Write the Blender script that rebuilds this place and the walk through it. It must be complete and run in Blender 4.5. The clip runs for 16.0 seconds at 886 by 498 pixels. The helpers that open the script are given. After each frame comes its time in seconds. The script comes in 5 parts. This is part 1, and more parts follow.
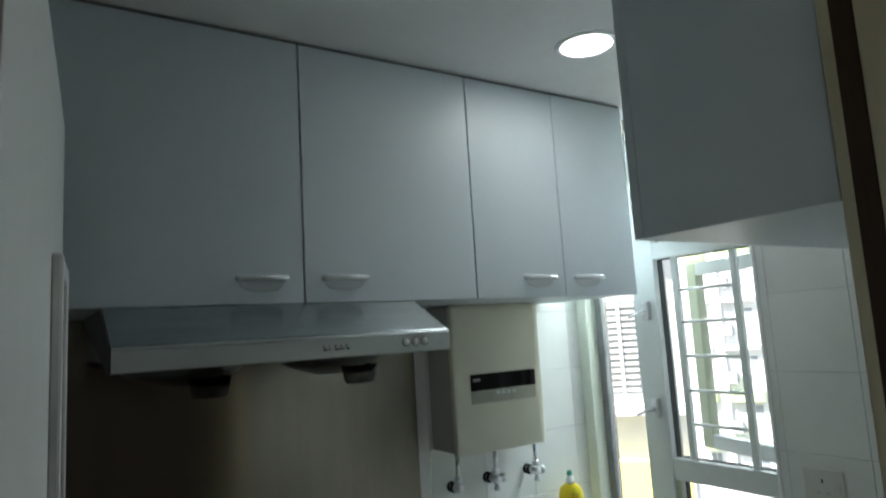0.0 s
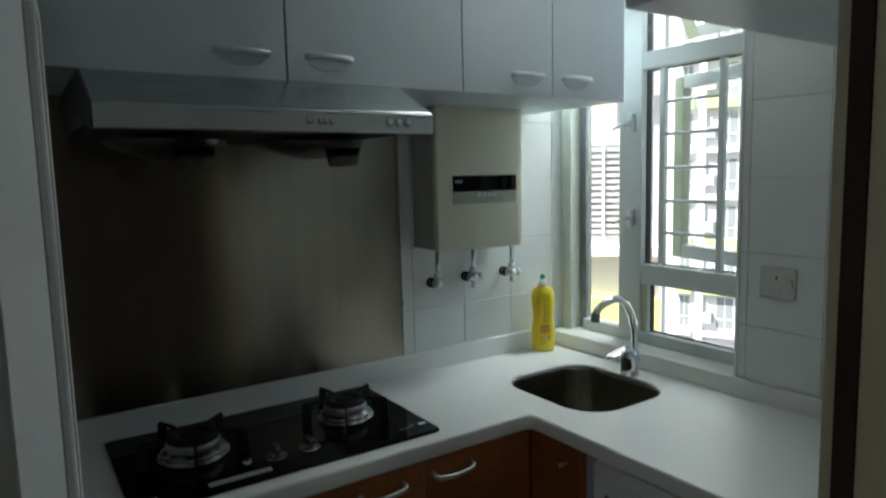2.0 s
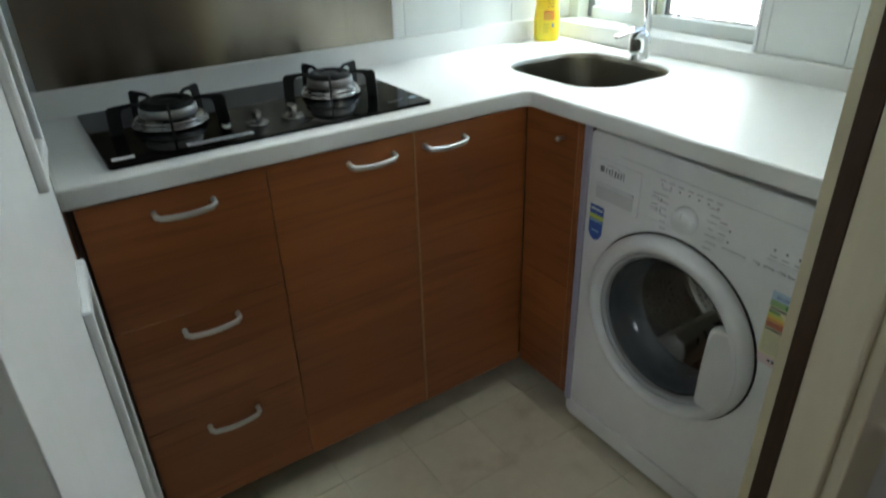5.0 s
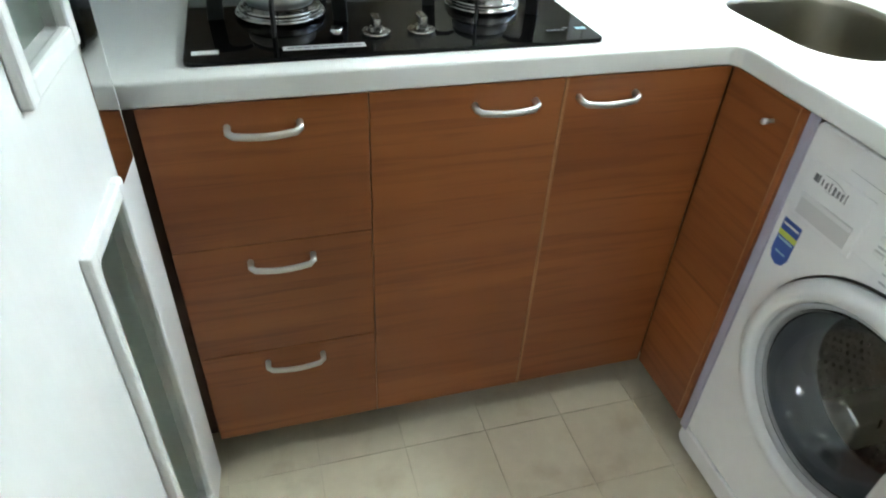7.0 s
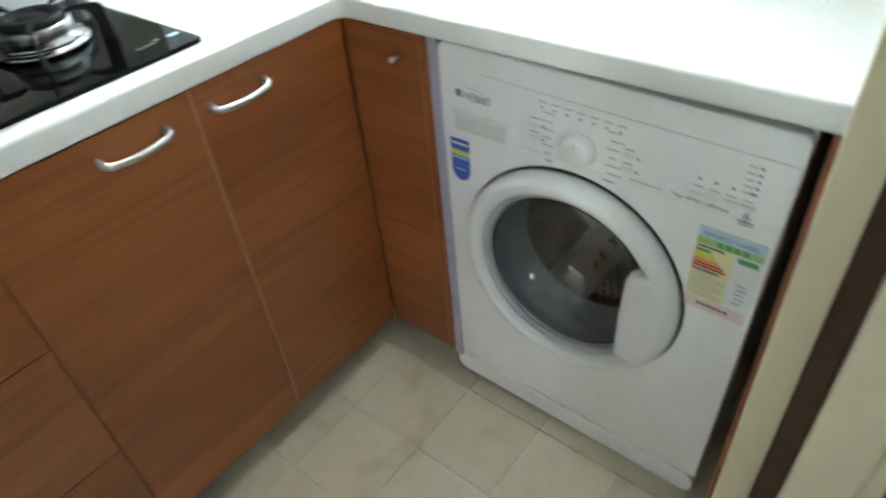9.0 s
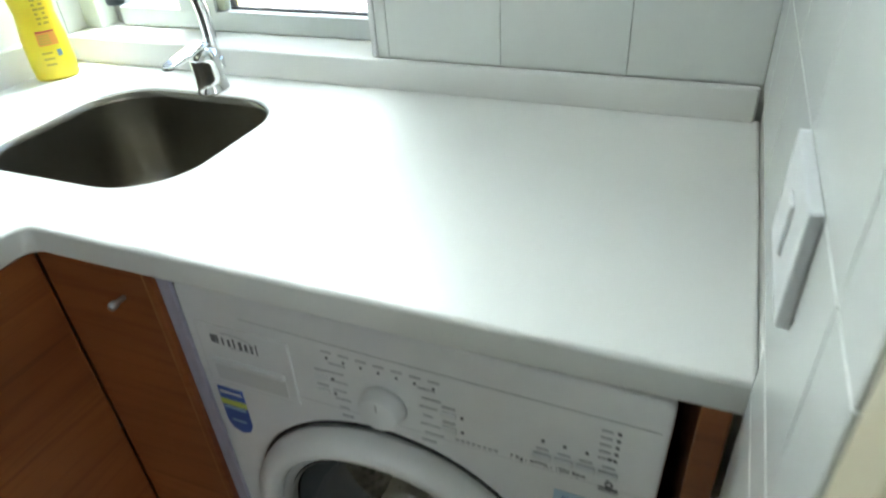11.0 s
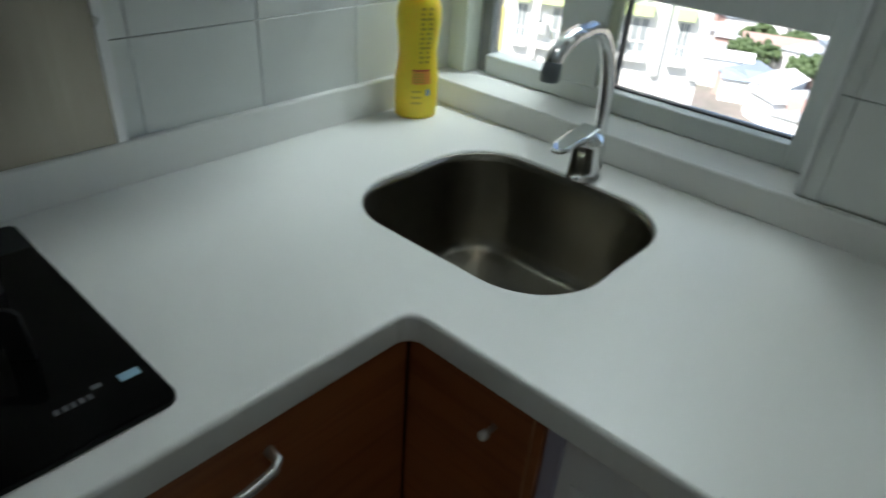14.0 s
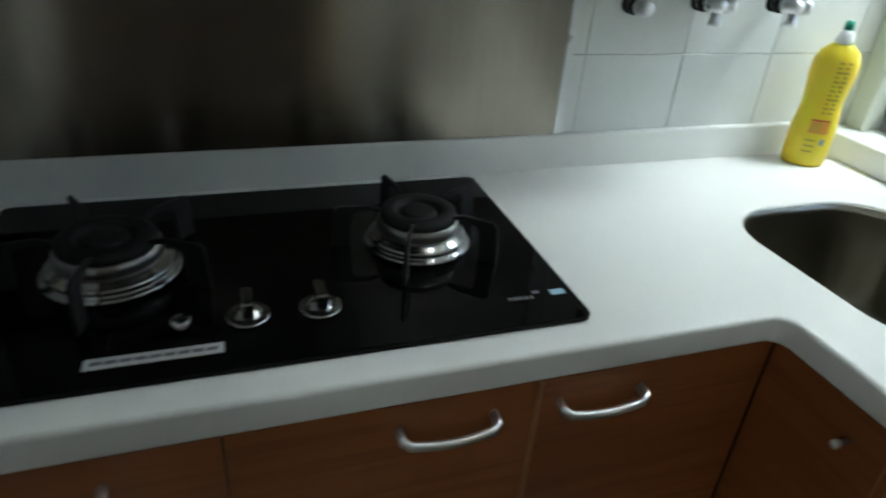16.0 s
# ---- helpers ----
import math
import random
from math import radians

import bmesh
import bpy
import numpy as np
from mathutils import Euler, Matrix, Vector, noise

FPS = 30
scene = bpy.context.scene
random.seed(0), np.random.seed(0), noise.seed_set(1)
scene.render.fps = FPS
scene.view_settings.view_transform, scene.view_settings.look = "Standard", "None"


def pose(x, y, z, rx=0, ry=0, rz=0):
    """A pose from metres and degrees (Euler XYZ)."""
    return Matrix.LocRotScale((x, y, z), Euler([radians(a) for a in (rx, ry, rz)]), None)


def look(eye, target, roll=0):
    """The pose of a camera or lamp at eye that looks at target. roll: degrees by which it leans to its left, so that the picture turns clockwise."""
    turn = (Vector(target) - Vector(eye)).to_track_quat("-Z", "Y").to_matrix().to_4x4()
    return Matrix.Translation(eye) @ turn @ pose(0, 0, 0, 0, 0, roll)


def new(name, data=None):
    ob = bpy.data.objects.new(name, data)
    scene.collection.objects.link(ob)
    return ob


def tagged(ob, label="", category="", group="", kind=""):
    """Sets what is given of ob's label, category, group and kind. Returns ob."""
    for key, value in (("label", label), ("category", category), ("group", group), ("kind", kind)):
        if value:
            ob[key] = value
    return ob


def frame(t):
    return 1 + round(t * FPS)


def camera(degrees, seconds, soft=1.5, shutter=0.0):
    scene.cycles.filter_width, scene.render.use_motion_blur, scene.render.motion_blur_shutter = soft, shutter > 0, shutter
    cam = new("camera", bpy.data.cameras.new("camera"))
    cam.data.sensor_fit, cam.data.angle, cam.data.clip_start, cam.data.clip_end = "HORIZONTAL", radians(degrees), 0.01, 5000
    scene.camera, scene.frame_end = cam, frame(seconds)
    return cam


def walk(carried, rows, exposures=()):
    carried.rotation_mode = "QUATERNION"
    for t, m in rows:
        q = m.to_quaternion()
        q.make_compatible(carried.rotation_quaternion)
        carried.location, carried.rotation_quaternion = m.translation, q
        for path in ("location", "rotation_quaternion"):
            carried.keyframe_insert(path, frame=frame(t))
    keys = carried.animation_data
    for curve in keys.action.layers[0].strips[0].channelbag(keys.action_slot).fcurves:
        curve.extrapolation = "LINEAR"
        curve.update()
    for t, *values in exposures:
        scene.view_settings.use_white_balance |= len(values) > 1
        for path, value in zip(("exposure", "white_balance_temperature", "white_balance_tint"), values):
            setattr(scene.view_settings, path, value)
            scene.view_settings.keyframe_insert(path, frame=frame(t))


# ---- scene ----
cam = camera(68.8, 16.0, soft=2.0, shutter=0.5)
PATH = [
    (0, (-1.359, -1.729, 1.646), (-0.279, -0.066, 1.905), -3.4),
    (0.5, (-1.361, -1.732, 1.616), (-0.272, -0.06, 1.751), -2.4),
    (1, (-1.365, -1.739, 1.589), (-0.265, -0.069, 1.618), -1.9),
    (1.5, (-1.366, -1.744, 1.563), (-0.263, -0.077, 1.481), -1.4),
    (2, (-1.365, -1.741, 1.524), (-0.264, -0.087, 1.299), -1.4),
    (2.5, (-1.358, -1.735, 1.487), (-0.262, -0.098, 1.142), -0.7),
    (3, (-1.352, -1.731, 1.45), (-0.283, -0.106, 0.984), -0.8),
    (3.5, (-1.349, -1.724, 1.413), (-0.303, -0.125, 0.823), -1.3),
    (4, (-1.335, -1.723, 1.38), (-0.316, -0.159, 0.661), -1.4),
    (4.5, (-1.334, -1.711, 1.346), (-0.329, -0.189, 0.523), -1.5),
    (5, (-1.322, -1.705, 1.313), (-0.364, -0.227, 0.365), -1.8),
    (5.2, (-1.321, -1.702, 1.303), (-0.389, -0.245, 0.299), -2.3),
    (7.3, (-1.109, -1.43, 1.282), (-0.647, 0.087, 0.063), 3.5),
    (7.4, (-1.114, -1.426, 1.279), (-0.584, 0.092, 0.09), 3.0),
    (7.5, (-1.113, -1.417, 1.287), (-0.549, 0.079, 0.086), 3.2),
    (8, (-1.104, -1.403, 1.28), (-0.295, -0.006, 0.1), 0.4),
    (8.5, (-1.082, -1.393, 1.292), (-0.058, -0.157, 0.099), -0.9),
    (9, (-1.06, -1.395, 1.278), (0.078, -0.369, -0.007), -5.9),
    (9.5, (-1.035, -1.366, 1.273), (0.22, -0.514, -0.029), -10.0),
    (10, (-0.947, -1.337, 1.29), (0.404, -0.494, 0.08), -8.2),
    (10.2, (-0.886, -1.337, 1.29), (0.524, -0.555, 0.106), -8.3),
    (12.3, (-0.641, -1.076, 1.335), (0.911, -0.467, 0.23), -1.0),
    (12.5, (-0.641, -1.052, 1.336), (0.898, -0.397, 0.239), -0.9),
    (13, (-0.66, -0.986, 1.343), (0.832, -0.194, 0.272), 1.3),
    (13.5, (-0.678, -0.945, 1.343), (0.744, -0.01, 0.293), 2.3),
    (14, (-0.702, -0.904, 1.341), (0.593, 0.202, 0.293), 4.2),
    (14.5, (-0.737, -0.892, 1.338), (0.414, 0.372, 0.301), 5.6),
    (15, (-0.798, -0.908, 1.335), (0.187, 0.499, 0.31), 6.3),
    (15.5, (-0.856, -0.94, 1.34), (-0.058, 0.587, 0.324), 4.7),
    (16, (-0.922, -0.988, 1.339), (-0.318, 0.644, 0.355), 4.5),
]
EXPOSURES = [(0.0, 1.68), (1.0, 1.45), (2.0, 1.27), (3.5, 1.55), (5.0, 3.15), (7.5, 4.38), (9.5, 4.34), (10.2, 4.25), (12.3, 1.6), (14.0, 1.36), (15.0, 1.47), (15.5, 1.68), (16.0, 2.25)]
walk(cam, [(t, look(eye, target, roll)) for t, eye, target, roll in PATH], EXPOSURES)

# ---- light ----
world = bpy.data.worlds.new("sky")
scene.world = world
world.use_nodes = True
wn = world.node_tree
sky = wn.nodes.new("ShaderNodeTexSky")
sky.sky_type, sky.sun_disc = "NISHITA", False
sky.sun_elevation, sky.sun_rotation = radians(48), radians(279)
wn.links.new(sky.outputs[0], wn.nodes["Background"].inputs[0])
wn.nodes["Background"].inputs[1].default_value = 0.1


def lamp(name, kind, m, energy, colour=(1, 1, 1), **values):
    data = bpy.data.lights.new(name, kind)
    data.energy, data.color = energy, colour
    if kind == "SUN":
        data.angle = values["angle"]
    if kind == "AREA":
        data.shape, data.size, data.size_y = values.get("shape", "RECTANGLE"), values["size"], values.get("size_y", values["size"])
    ob = new(name, data)
    ob.matrix_world = m
    return ob


# high sun behind the block, falling on the facades opposite
lamp("sun", "SUN", look((0, 0, 30), (26, -4, 0)), 4.7, (1, 0.96, 0.9), angle=radians(0.6))
# daylight in the kitchen window, then a fill lamp at an added, unseen hall opening
lamp("window_daylight", "AREA", look((0.7, -0.28, 2.3), (-0.9, -0.66, 0.85)), 8.0, (0.84, 0.98, 1.0), size=0.5, size_y=0.55)
lamp("hall_fill", "AREA", look((-2.55, -3.55, 1.65), (-1.1, -1.2, 0.9)), 0.52, (0.98, 0.98, 0.96), size=0.4, size_y=0.65)
# the ceiling downlight
lamp("downlight_glow", "AREA", look((-0.245, -0.695, 2.288), (-0.245, -0.695, 0)), 0.29, (0.95, 1.0, 0.98), shape="DISK", size=0.11)

# ---- materials ----


def material(name, colour, rough=0.5, metal=0.0, grain=None, bump=0.0, scale=(1, 1, 1), coat=0.0, spread=0.0, stain=None, rough_var=0.0, spec=0.5, aniso=0.0):
    """grain: second colour; scale: texture stretch per metre; stain: (colour, size, amount); spread: variation from piece to piece."""
    m = bpy.data.materials.new(name)
    m.use_nodes = True
    t = m.node_tree
    N, L = t.nodes.new, t.links.new
    b = t.nodes["Principled BSDF"]
    b.inputs["Roughness"].default_value, b.inputs["Metallic"].default_value = rough, metal
    b.inputs["Base Color"].default_value = (*colour, 1)
    b.inputs["Coat Weight"].default_value, b.inputs["Coat Roughness"].default_value = coat, 0.08
    b.inputs["Specular IOR Level"].default_value = spec
    b.inputs["Anisotropic"].default_value = aniso
    if aniso:
        tan = t.nodes.new("ShaderNodeTangent")
        tan.direction_type, tan.axis = "RADIAL", "Z"
        t.links.new(tan.outputs[0], b.inputs["Tangent"])
        b.inputs["Anisotropic Rotation"].default_value = 0.25
    geo, mp = N("ShaderNodeNewGeometry"), N("ShaderNodeMapping")
    mp.inputs["Scale"].default_value = scale
    L(geo.outputs["Position"], mp.inputs["Vector"])
    fine = N("ShaderNodeTexNoise")
    fine.inputs["Scale"].default_value, fine.inputs["Detail"].default_value = 30, 6
    L(mp.outputs[0], fine.inputs["Vector"])
    broad = N("ShaderNodeTexNoise")
    broad.inputs["Scale"].default_value, broad.inputs["Detail"].default_value = 4, 3
    L(mp.outputs[0], broad.inputs["Vector"])
    out = None
    if grain:
        add = N("ShaderNodeMath")
        add.operation = "MULTIPLY_ADD"
        add.inputs[1].default_value = 0.45
        L(fine.outputs[0], add.inputs[0])
        half = N("ShaderNodeMath")
        half.operation = "MULTIPLY"
        half.inputs[1].default_value = 0.55
        L(broad.outputs[0], half.inputs[0])
        L(half.outputs[0], add.inputs[2])
        ramp = N("ShaderNodeMapRange")
        ramp.inputs[1].default_value, ramp.inputs[2].default_value = 0.35, 0.65
        L(add.outputs[0], ramp.inputs[0])
        mix = N("ShaderNodeMix")
        mix.data_type = "RGBA"
        mix.inputs[6].default_value, mix.inputs[7].default_value = (*colour, 1), (*grain, 1)
        L(ramp.outputs[0], mix.inputs[0])
        out = mix.outputs[2]
    if stain:
        sn = N("ShaderNodeTexNoise")
        sn.inputs["Scale"].default_value, sn.inputs["Detail"].default_value = stain[1], 4
        L(geo.outputs["Position"], sn.inputs["Vector"])
        sr = N("ShaderNodeMapRange")
        sr.inputs[1].default_value, sr.inputs[2].default_value, sr.inputs[4].default_value = 0.56, 0.72, stain[2]
        L(sn.outputs[0], sr.inputs[0])
        sm = N("ShaderNodeMix")
        sm.data_type = "RGBA"
        sm.inputs[6].default_value, sm.inputs[7].default_value = (*colour, 1), (*stain[0], 1)
        if out:
            L(out, sm.inputs[6])
        L(sr.outputs[0], sm.inputs[0])
        out = sm.outputs[2]
    if spread:
        info, hsv, rng = N("ShaderNodeObjectInfo"), N("ShaderNodeHueSaturation"), N("ShaderNodeMapRange")
        rng.inputs[3].default_value, rng.inputs[4].default_value = 1 - spread, 1 + spread
        L(info.outputs["Random"], rng.inputs[0])
        L(rng.outputs[0], hsv.inputs["Value"])
        hsv.inputs["Color"].default_value = (*colour, 1)
        if out:
            L(out, hsv.inputs["Color"])
        out = hsv.outputs[0]
    if out:
        L(out, b.inputs["Base Color"])
    if rough_var:
        rv = N("ShaderNodeMapRange")
        rv.inputs[1].default_value, rv.inputs[2].default_value = 0.3, 0.7
        rv.inputs[3].default_value, rv.inputs[4].default_value = rough - rough_var, rough + rough_var
        L(fine.outputs[0], rv.inputs[0])
        L(rv.outputs[0], b.inputs["Roughness"])
    if bump:
        bp = N("ShaderNodeBump")
        bp.inputs["Strength"].default_value, bp.inputs["Distance"].default_value = bump, 0.002
        L(fine.outputs[0], bp.inputs["Height"])
        L(bp.outputs[0], b.inputs["Normal"])
    return m


def glass_material(name, colour=(1, 1, 1), rough=0.0):
    m = bpy.data.materials.new(name)
    m.use_nodes = True
    b = m.node_tree.nodes["Principled BSDF"]
    b.inputs["Base Color"].default_value = (*colour, 1)
    b.inputs["Roughness"].default_value, b.inputs["Transmission Weight"].default_value, b.inputs["IOR"].default_value = rough, 1.0, 1.45
    return m


def glowing(name, colour, strength):
    m = bpy.data.materials.new(name)
    m.use_nodes = True
    b = m.node_tree.nodes["Principled BSDF"]
    b.inputs["Emission Color"].default_value, b.inputs["Emission Strength"].default_value = (*colour, 1), strength
    return m


PLASTER = material("wall plaster", (0.72, 0.71, 0.66), 0.8, grain=(0.66, 0.65, 0.6), bump=0.1)
CEILING = material("ceiling paint", (0.76, 0.77, 0.76), 0.75, grain=(0.72, 0.73, 0.72), bump=0.08)
TILE = material("white glazed tile", (0.74, 0.76, 0.73), 0.16, grain=(0.7, 0.72, 0.69), spread=0.02, bump=0.015, scale=(0.5, 0.5, 0.5))
GROUT = material("tile grout", (0.66, 0.645, 0.6), 0.9, grain=(0.57, 0.555, 0.51), bump=0.2)
FLOOR_TILE = material("beige vinyl tile", (0.6, 0.545, 0.41), 0.42, grain=(0.54, 0.485, 0.36), spread=0.04, stain=((0.4, 0.33, 0.22), 9, 0.55), bump=0.05, rough_var=0.1)
FLOOR_GAP = material("floor joint", (0.55, 0.5, 0.375), 0.8, grain=(0.47, 0.42, 0.31))
CABINET = material("pale grey lacquer", (0.63, 0.69, 0.73), 0.44, grain=(0.615, 0.675, 0.715), scale=(0.3, 0.3, 0.3), bump=0.0)
GAP_SHADE = material("grey gap shade", (0.16, 0.165, 0.17), 0.7)


def laminate(name, light, mid, dark, rough):
    """Printed cherry veneer: broad bands, wavy streaks along the board and short dark flecks."""
    m = bpy.data.materials.new(name)
    m.use_nodes = True
    t = m.node_tree
    N, L = t.nodes.new, t.links.new
    b = t.nodes["Principled BSDF"]
    geo, info = N("ShaderNodeNewGeometry"), N("ShaderNodeObjectInfo")

    def noise(scale, size, detail, distort=0.0):
        mp, n = N("ShaderNodeMapping"), N("ShaderNodeTexNoise")
        mp.inputs["Scale"].default_value = scale
        L(geo.outputs["Position"], mp.inputs["Vector"])
        n.noise_dimensions = "4D"
        n.inputs["Scale"].default_value, n.inputs["Detail"].default_value, n.inputs["Distortion"].default_value = size, detail, distort
        off = N("ShaderNodeMath")
        off.operation = "MULTIPLY"
        off.inputs[1].default_value = 40
        L(info.outputs["Random"], off.inputs[0])
        L(off.outputs[0], n.inputs["W"])
        L(mp.outputs[0], n.inputs["Vector"])
        return n.outputs[0]

    def span(value, lo, hi, a=0.0, c=1.0):
        r = N("ShaderNodeMapRange")
        r.inputs[1].default_value, r.inputs[2].default_value, r.inputs[3].default_value, r.inputs[4].default_value = lo, hi, a, c
        L(value, r.inputs[0])
        return r.outputs[0]

    def mixed(fac, p, q):
        x = N("ShaderNodeMix")
        x.data_type = "RGBA"
        L(fac, x.inputs[0])
        for v, i in ((p, 6), (q, 7)):
            if isinstance(v, tuple):
                x.inputs[i].default_value = (*v, 1)
            else:
                L(v, x.inputs[i])
        return x.outputs[2]

    bands = noise((0.7, 0.7, 9), 1.0, 2, 0.4)
    streaks = noise((0.8, 0.8, 14), 4.0, 5, 0.6)
    flecks = noise((2.2, 2.2, 60), 3.0, 3, 0.2)
    colour = mixed(span(bands, 0.36, 0.64), mid, light)
    colour = mixed(span(streaks, 0.48, 0.74, 0, 0.62), colour, dark)
    colour = mixed(span(flecks, 0.6, 0.75, 0, 0.45), colour, dark)
    L(colour, b.inputs["Base Color"])
    L(span(streaks, 0.3, 0.7, rough - 0.05, rough + 0.07), b.inputs["Roughness"])
    bp = N("ShaderNodeBump")
    bp.inputs["Strength"].default_value, bp.inputs["Distance"].default_value = 0.05, 0.002
    L(flecks, bp.inputs["Height"])
    L(bp.outputs[0], b.inputs["Normal"])
    return m


WOOD = laminate("cherry laminate", (0.325, 0.106, 0.029), (0.248, 0.076, 0.021), (0.133, 0.039, 0.012), 0.36)
WOOD_EDGE = material("cherry edge band", (0.42, 0.2, 0.09), 0.4, grain=(0.34, 0.15, 0.06), scale=(0.5, 0.5, 5))
# cherry darkened in its colour for shade in gaps and under the fronts
WOOD_SHADED = material("shaded plinth board", (0.1, 0.045, 0.02), 0.6, grain=(0.07, 0.03, 0.014))
COUNTER = material("white solid surface", (0.8, 0.8, 0.77), 0.36, grain=(0.785, 0.785, 0.755), scale=(0.5, 0.5, 0.5))
STEEL = material("brushed steel", (0.4, 0.363, 0.31), 0.22, 1.0, grain=(0.335, 0.303, 0.257), scale=(5, 5, 0.2), stain=((0.27, 0.245, 0.205), 3, 0.6), aniso=0.9)
HOOD_STEEL = material("hood steel", (0.48, 0.52, 0.53), 0.24, 1.0, grain=(0.4, 0.435, 0.445), scale=(0.3, 6, 6), aniso=0.5)
SINK_STEEL = material("sink steel", (0.33, 0.305, 0.255), 0.28, 1.0, grain=(0.31, 0.287, 0.24), scale=(3, 3, 1))
CHROME = material("chrome", (0.8, 0.8, 0.8), 0.07, 1.0, rough_var=0.03)
SATIN = material("satin aluminium", (0.72, 0.72, 0.73), 0.32, 1.0, rough_var=0.06)
WHITE_METAL = material("pale satin handle", (0.72, 0.74, 0.75), 0.3, 0.35)
HANDLE_PLATE = material("grey handle plate", (0.5, 0.53, 0.55), 0.4, 0.2)
SATIN_HANDLE = material("satin nickel handle", (0.6, 0.59, 0.57), 0.34, 0.8, rough_var=0.06)
FRAME = material("window aluminium", (0.63, 0.66, 0.64), 0.4, 0.1, grain=(0.59, 0.62, 0.6), bump=0.03)
# frame metal with greenish reflected light put into its colour
SASH_TINT = material("sash metal with green reflected light", (0.5, 0.54, 0.4), 0.5, grain=(0.45, 0.49, 0.35), bump=0.03)
PALE_FRAME = material("pale green-grey frame", (0.72, 0.76, 0.66), 0.45, grain=(0.68, 0.72, 0.62), bump=0.02)
GASKET = material("black gasket", (0.03, 0.03, 0.03), 0.6)
GLASS = glass_material("window glass")
FROSTED = glass_material("greenish frosted glass", (0.75, 0.85, 0.78), 0.35)
BURNER_STEEL = material("worn burner steel", (0.42, 0.41, 0.4), 0.2, 1.0, grain=(0.3, 0.29, 0.28), rough_var=0.08)
SEALANT = material("weathered grey sealant", (0.3, 0.31, 0.31), 0.9, grain=(0.16, 0.17, 0.17), scale=(2, 2, 0.6), bump=0.5)
FILM = material("heater display film", (0.46, 0.46, 0.38), 0.2, 0.3, grain=(0.4, 0.4, 0.33))
FLAME_STEEL = material("burner head steel", (0.42, 0.41, 0.4), 0.3, 1.0, grain=(0.3, 0.29, 0.28))
BLACK_GLASS = material("black glass", (0.003, 0.003, 0.003), 0.05, rough_var=0.02, spec=0.14)
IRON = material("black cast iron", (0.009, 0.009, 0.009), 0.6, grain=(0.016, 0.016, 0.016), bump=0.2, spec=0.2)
ENAMEL = material("white enamel", (0.88, 0.885, 0.885), 0.2, grain=(0.84, 0.845, 0.845), bump=0.01, rough_var=0.03)
WHITE_PLASTIC = material("white plastic", (0.76, 0.77, 0.77), 0.35, grain=(0.74, 0.75, 0.75))
GREY_PLASTIC = material("grey plastic", (0.4, 0.41, 0.42), 0.45)
GREY_RUBBER = material("grey rubber seal", (0.17, 0.195, 0.21), 0.38, grain=(0.13, 0.155, 0.17), bump=0.05)
PRINT = material("grey print", (0.13, 0.13, 0.14), 0.6)
PRINT_LIGHT = material("pale print", (0.48, 0.48, 0.49), 0.6)
BLUE = material("blue print", (0.05, 0.11, 0.4), 0.4)
LIME = material("lime print", (0.6, 0.68, 0.12), 0.4)
RED = material("red print", (0.5, 0.05, 0.04), 0.4)
ORANGE = material("orange print", (0.75, 0.3, 0.05), 0.4)
AMBER = material("amber print", (0.8, 0.55, 0.08), 0.4)
GREEN = material("green print", (0.08, 0.3, 0.1), 0.4)
PALE_YELLOW = material("pale yellow paper", (0.76, 0.72, 0.42), 0.5)
PALE_PAPER = material("white paper", (0.75, 0.76, 0.76), 0.5)
PALE_BLUE = material("pale blue print", (0.35, 0.55, 0.68), 0.4)
DRUM = material("perforated drum steel", (0.5, 0.49, 0.47), 0.26, 1.0)
PADDLE = material("bright paddle steel", (0.85, 0.85, 0.84), 0.3, 1.0, rough_var=0.04)
AGED_PLASTIC = material("aged white plastic", (0.58, 0.58, 0.53), 0.4, grain=(0.55, 0.55, 0.5))
DOOR_GLASS = glass_material("porthole glass", (0.97, 0.985, 0.99))
CREAM = material("cream gloss paint", (0.66, 0.59, 0.425), 0.3, grain=(0.62, 0.55, 0.385), bump=0.03, scale=(3, 3, 0.4))
BROWN = material("dark brown wood", (0.055, 0.027, 0.012), 0.55, grain=(0.035, 0.017, 0.008), scale=(6, 6, 0.6), bump=0.06, spec=0.3)
HALL_FLOOR = material("brown floorboards", (0.16, 0.08, 0.04), 0.4, grain=(0.11, 0.05, 0.025), scale=(6, 0.6, 6), bump=0.05)
DOOR_WHITE = material("white door paint", (0.76, 0.76, 0.75), 0.32, grain=(0.73, 0.73, 0.72), bump=0.05, scale=(3, 3, 0.5))
YELLOW = material("yellow bottle plastic", (0.83, 0.66, 0.03), 0.3, grain=(0.78, 0.6, 0.03))
YELLOW.node_tree.nodes["Principled BSDF"].inputs["Subsurface Weight"].default_value = 0.35
YELLOW.node_tree.nodes["Principled BSDF"].inputs["Subsurface Scale"].default_value = 0.02
YELLOW_INK = material("ochre print", (0.5, 0.37, 0.04), 0.45)
TEAL = material("green cap plastic", (0.02, 0.3, 0.2), 0.35)
HEATER = material("champagne heater panel", (0.62, 0.61, 0.5), 0.28, 0.25, grain=(0.59, 0.58, 0.47), bump=0.02)
HEATER_SIDE = material("grey heater casing", (0.4, 0.4, 0.37), 0.4, 0.2)
LAMP_ON = glowing("lit diffuser", (0.97, 1, 0.98), 1.8)
FACADE = material("white facade render", (0.75, 0.76, 0.75), 0.8, grain=(0.7, 0.71, 0.7), scale=(0.1, 0.1, 0.1))
FACADE_GREEN = material("green facade band", (0.5, 0.62, 0.3), 0.8)
FACADE_YELLOW = material("yellow facade band", (0.84, 0.76, 0.25), 0.8)
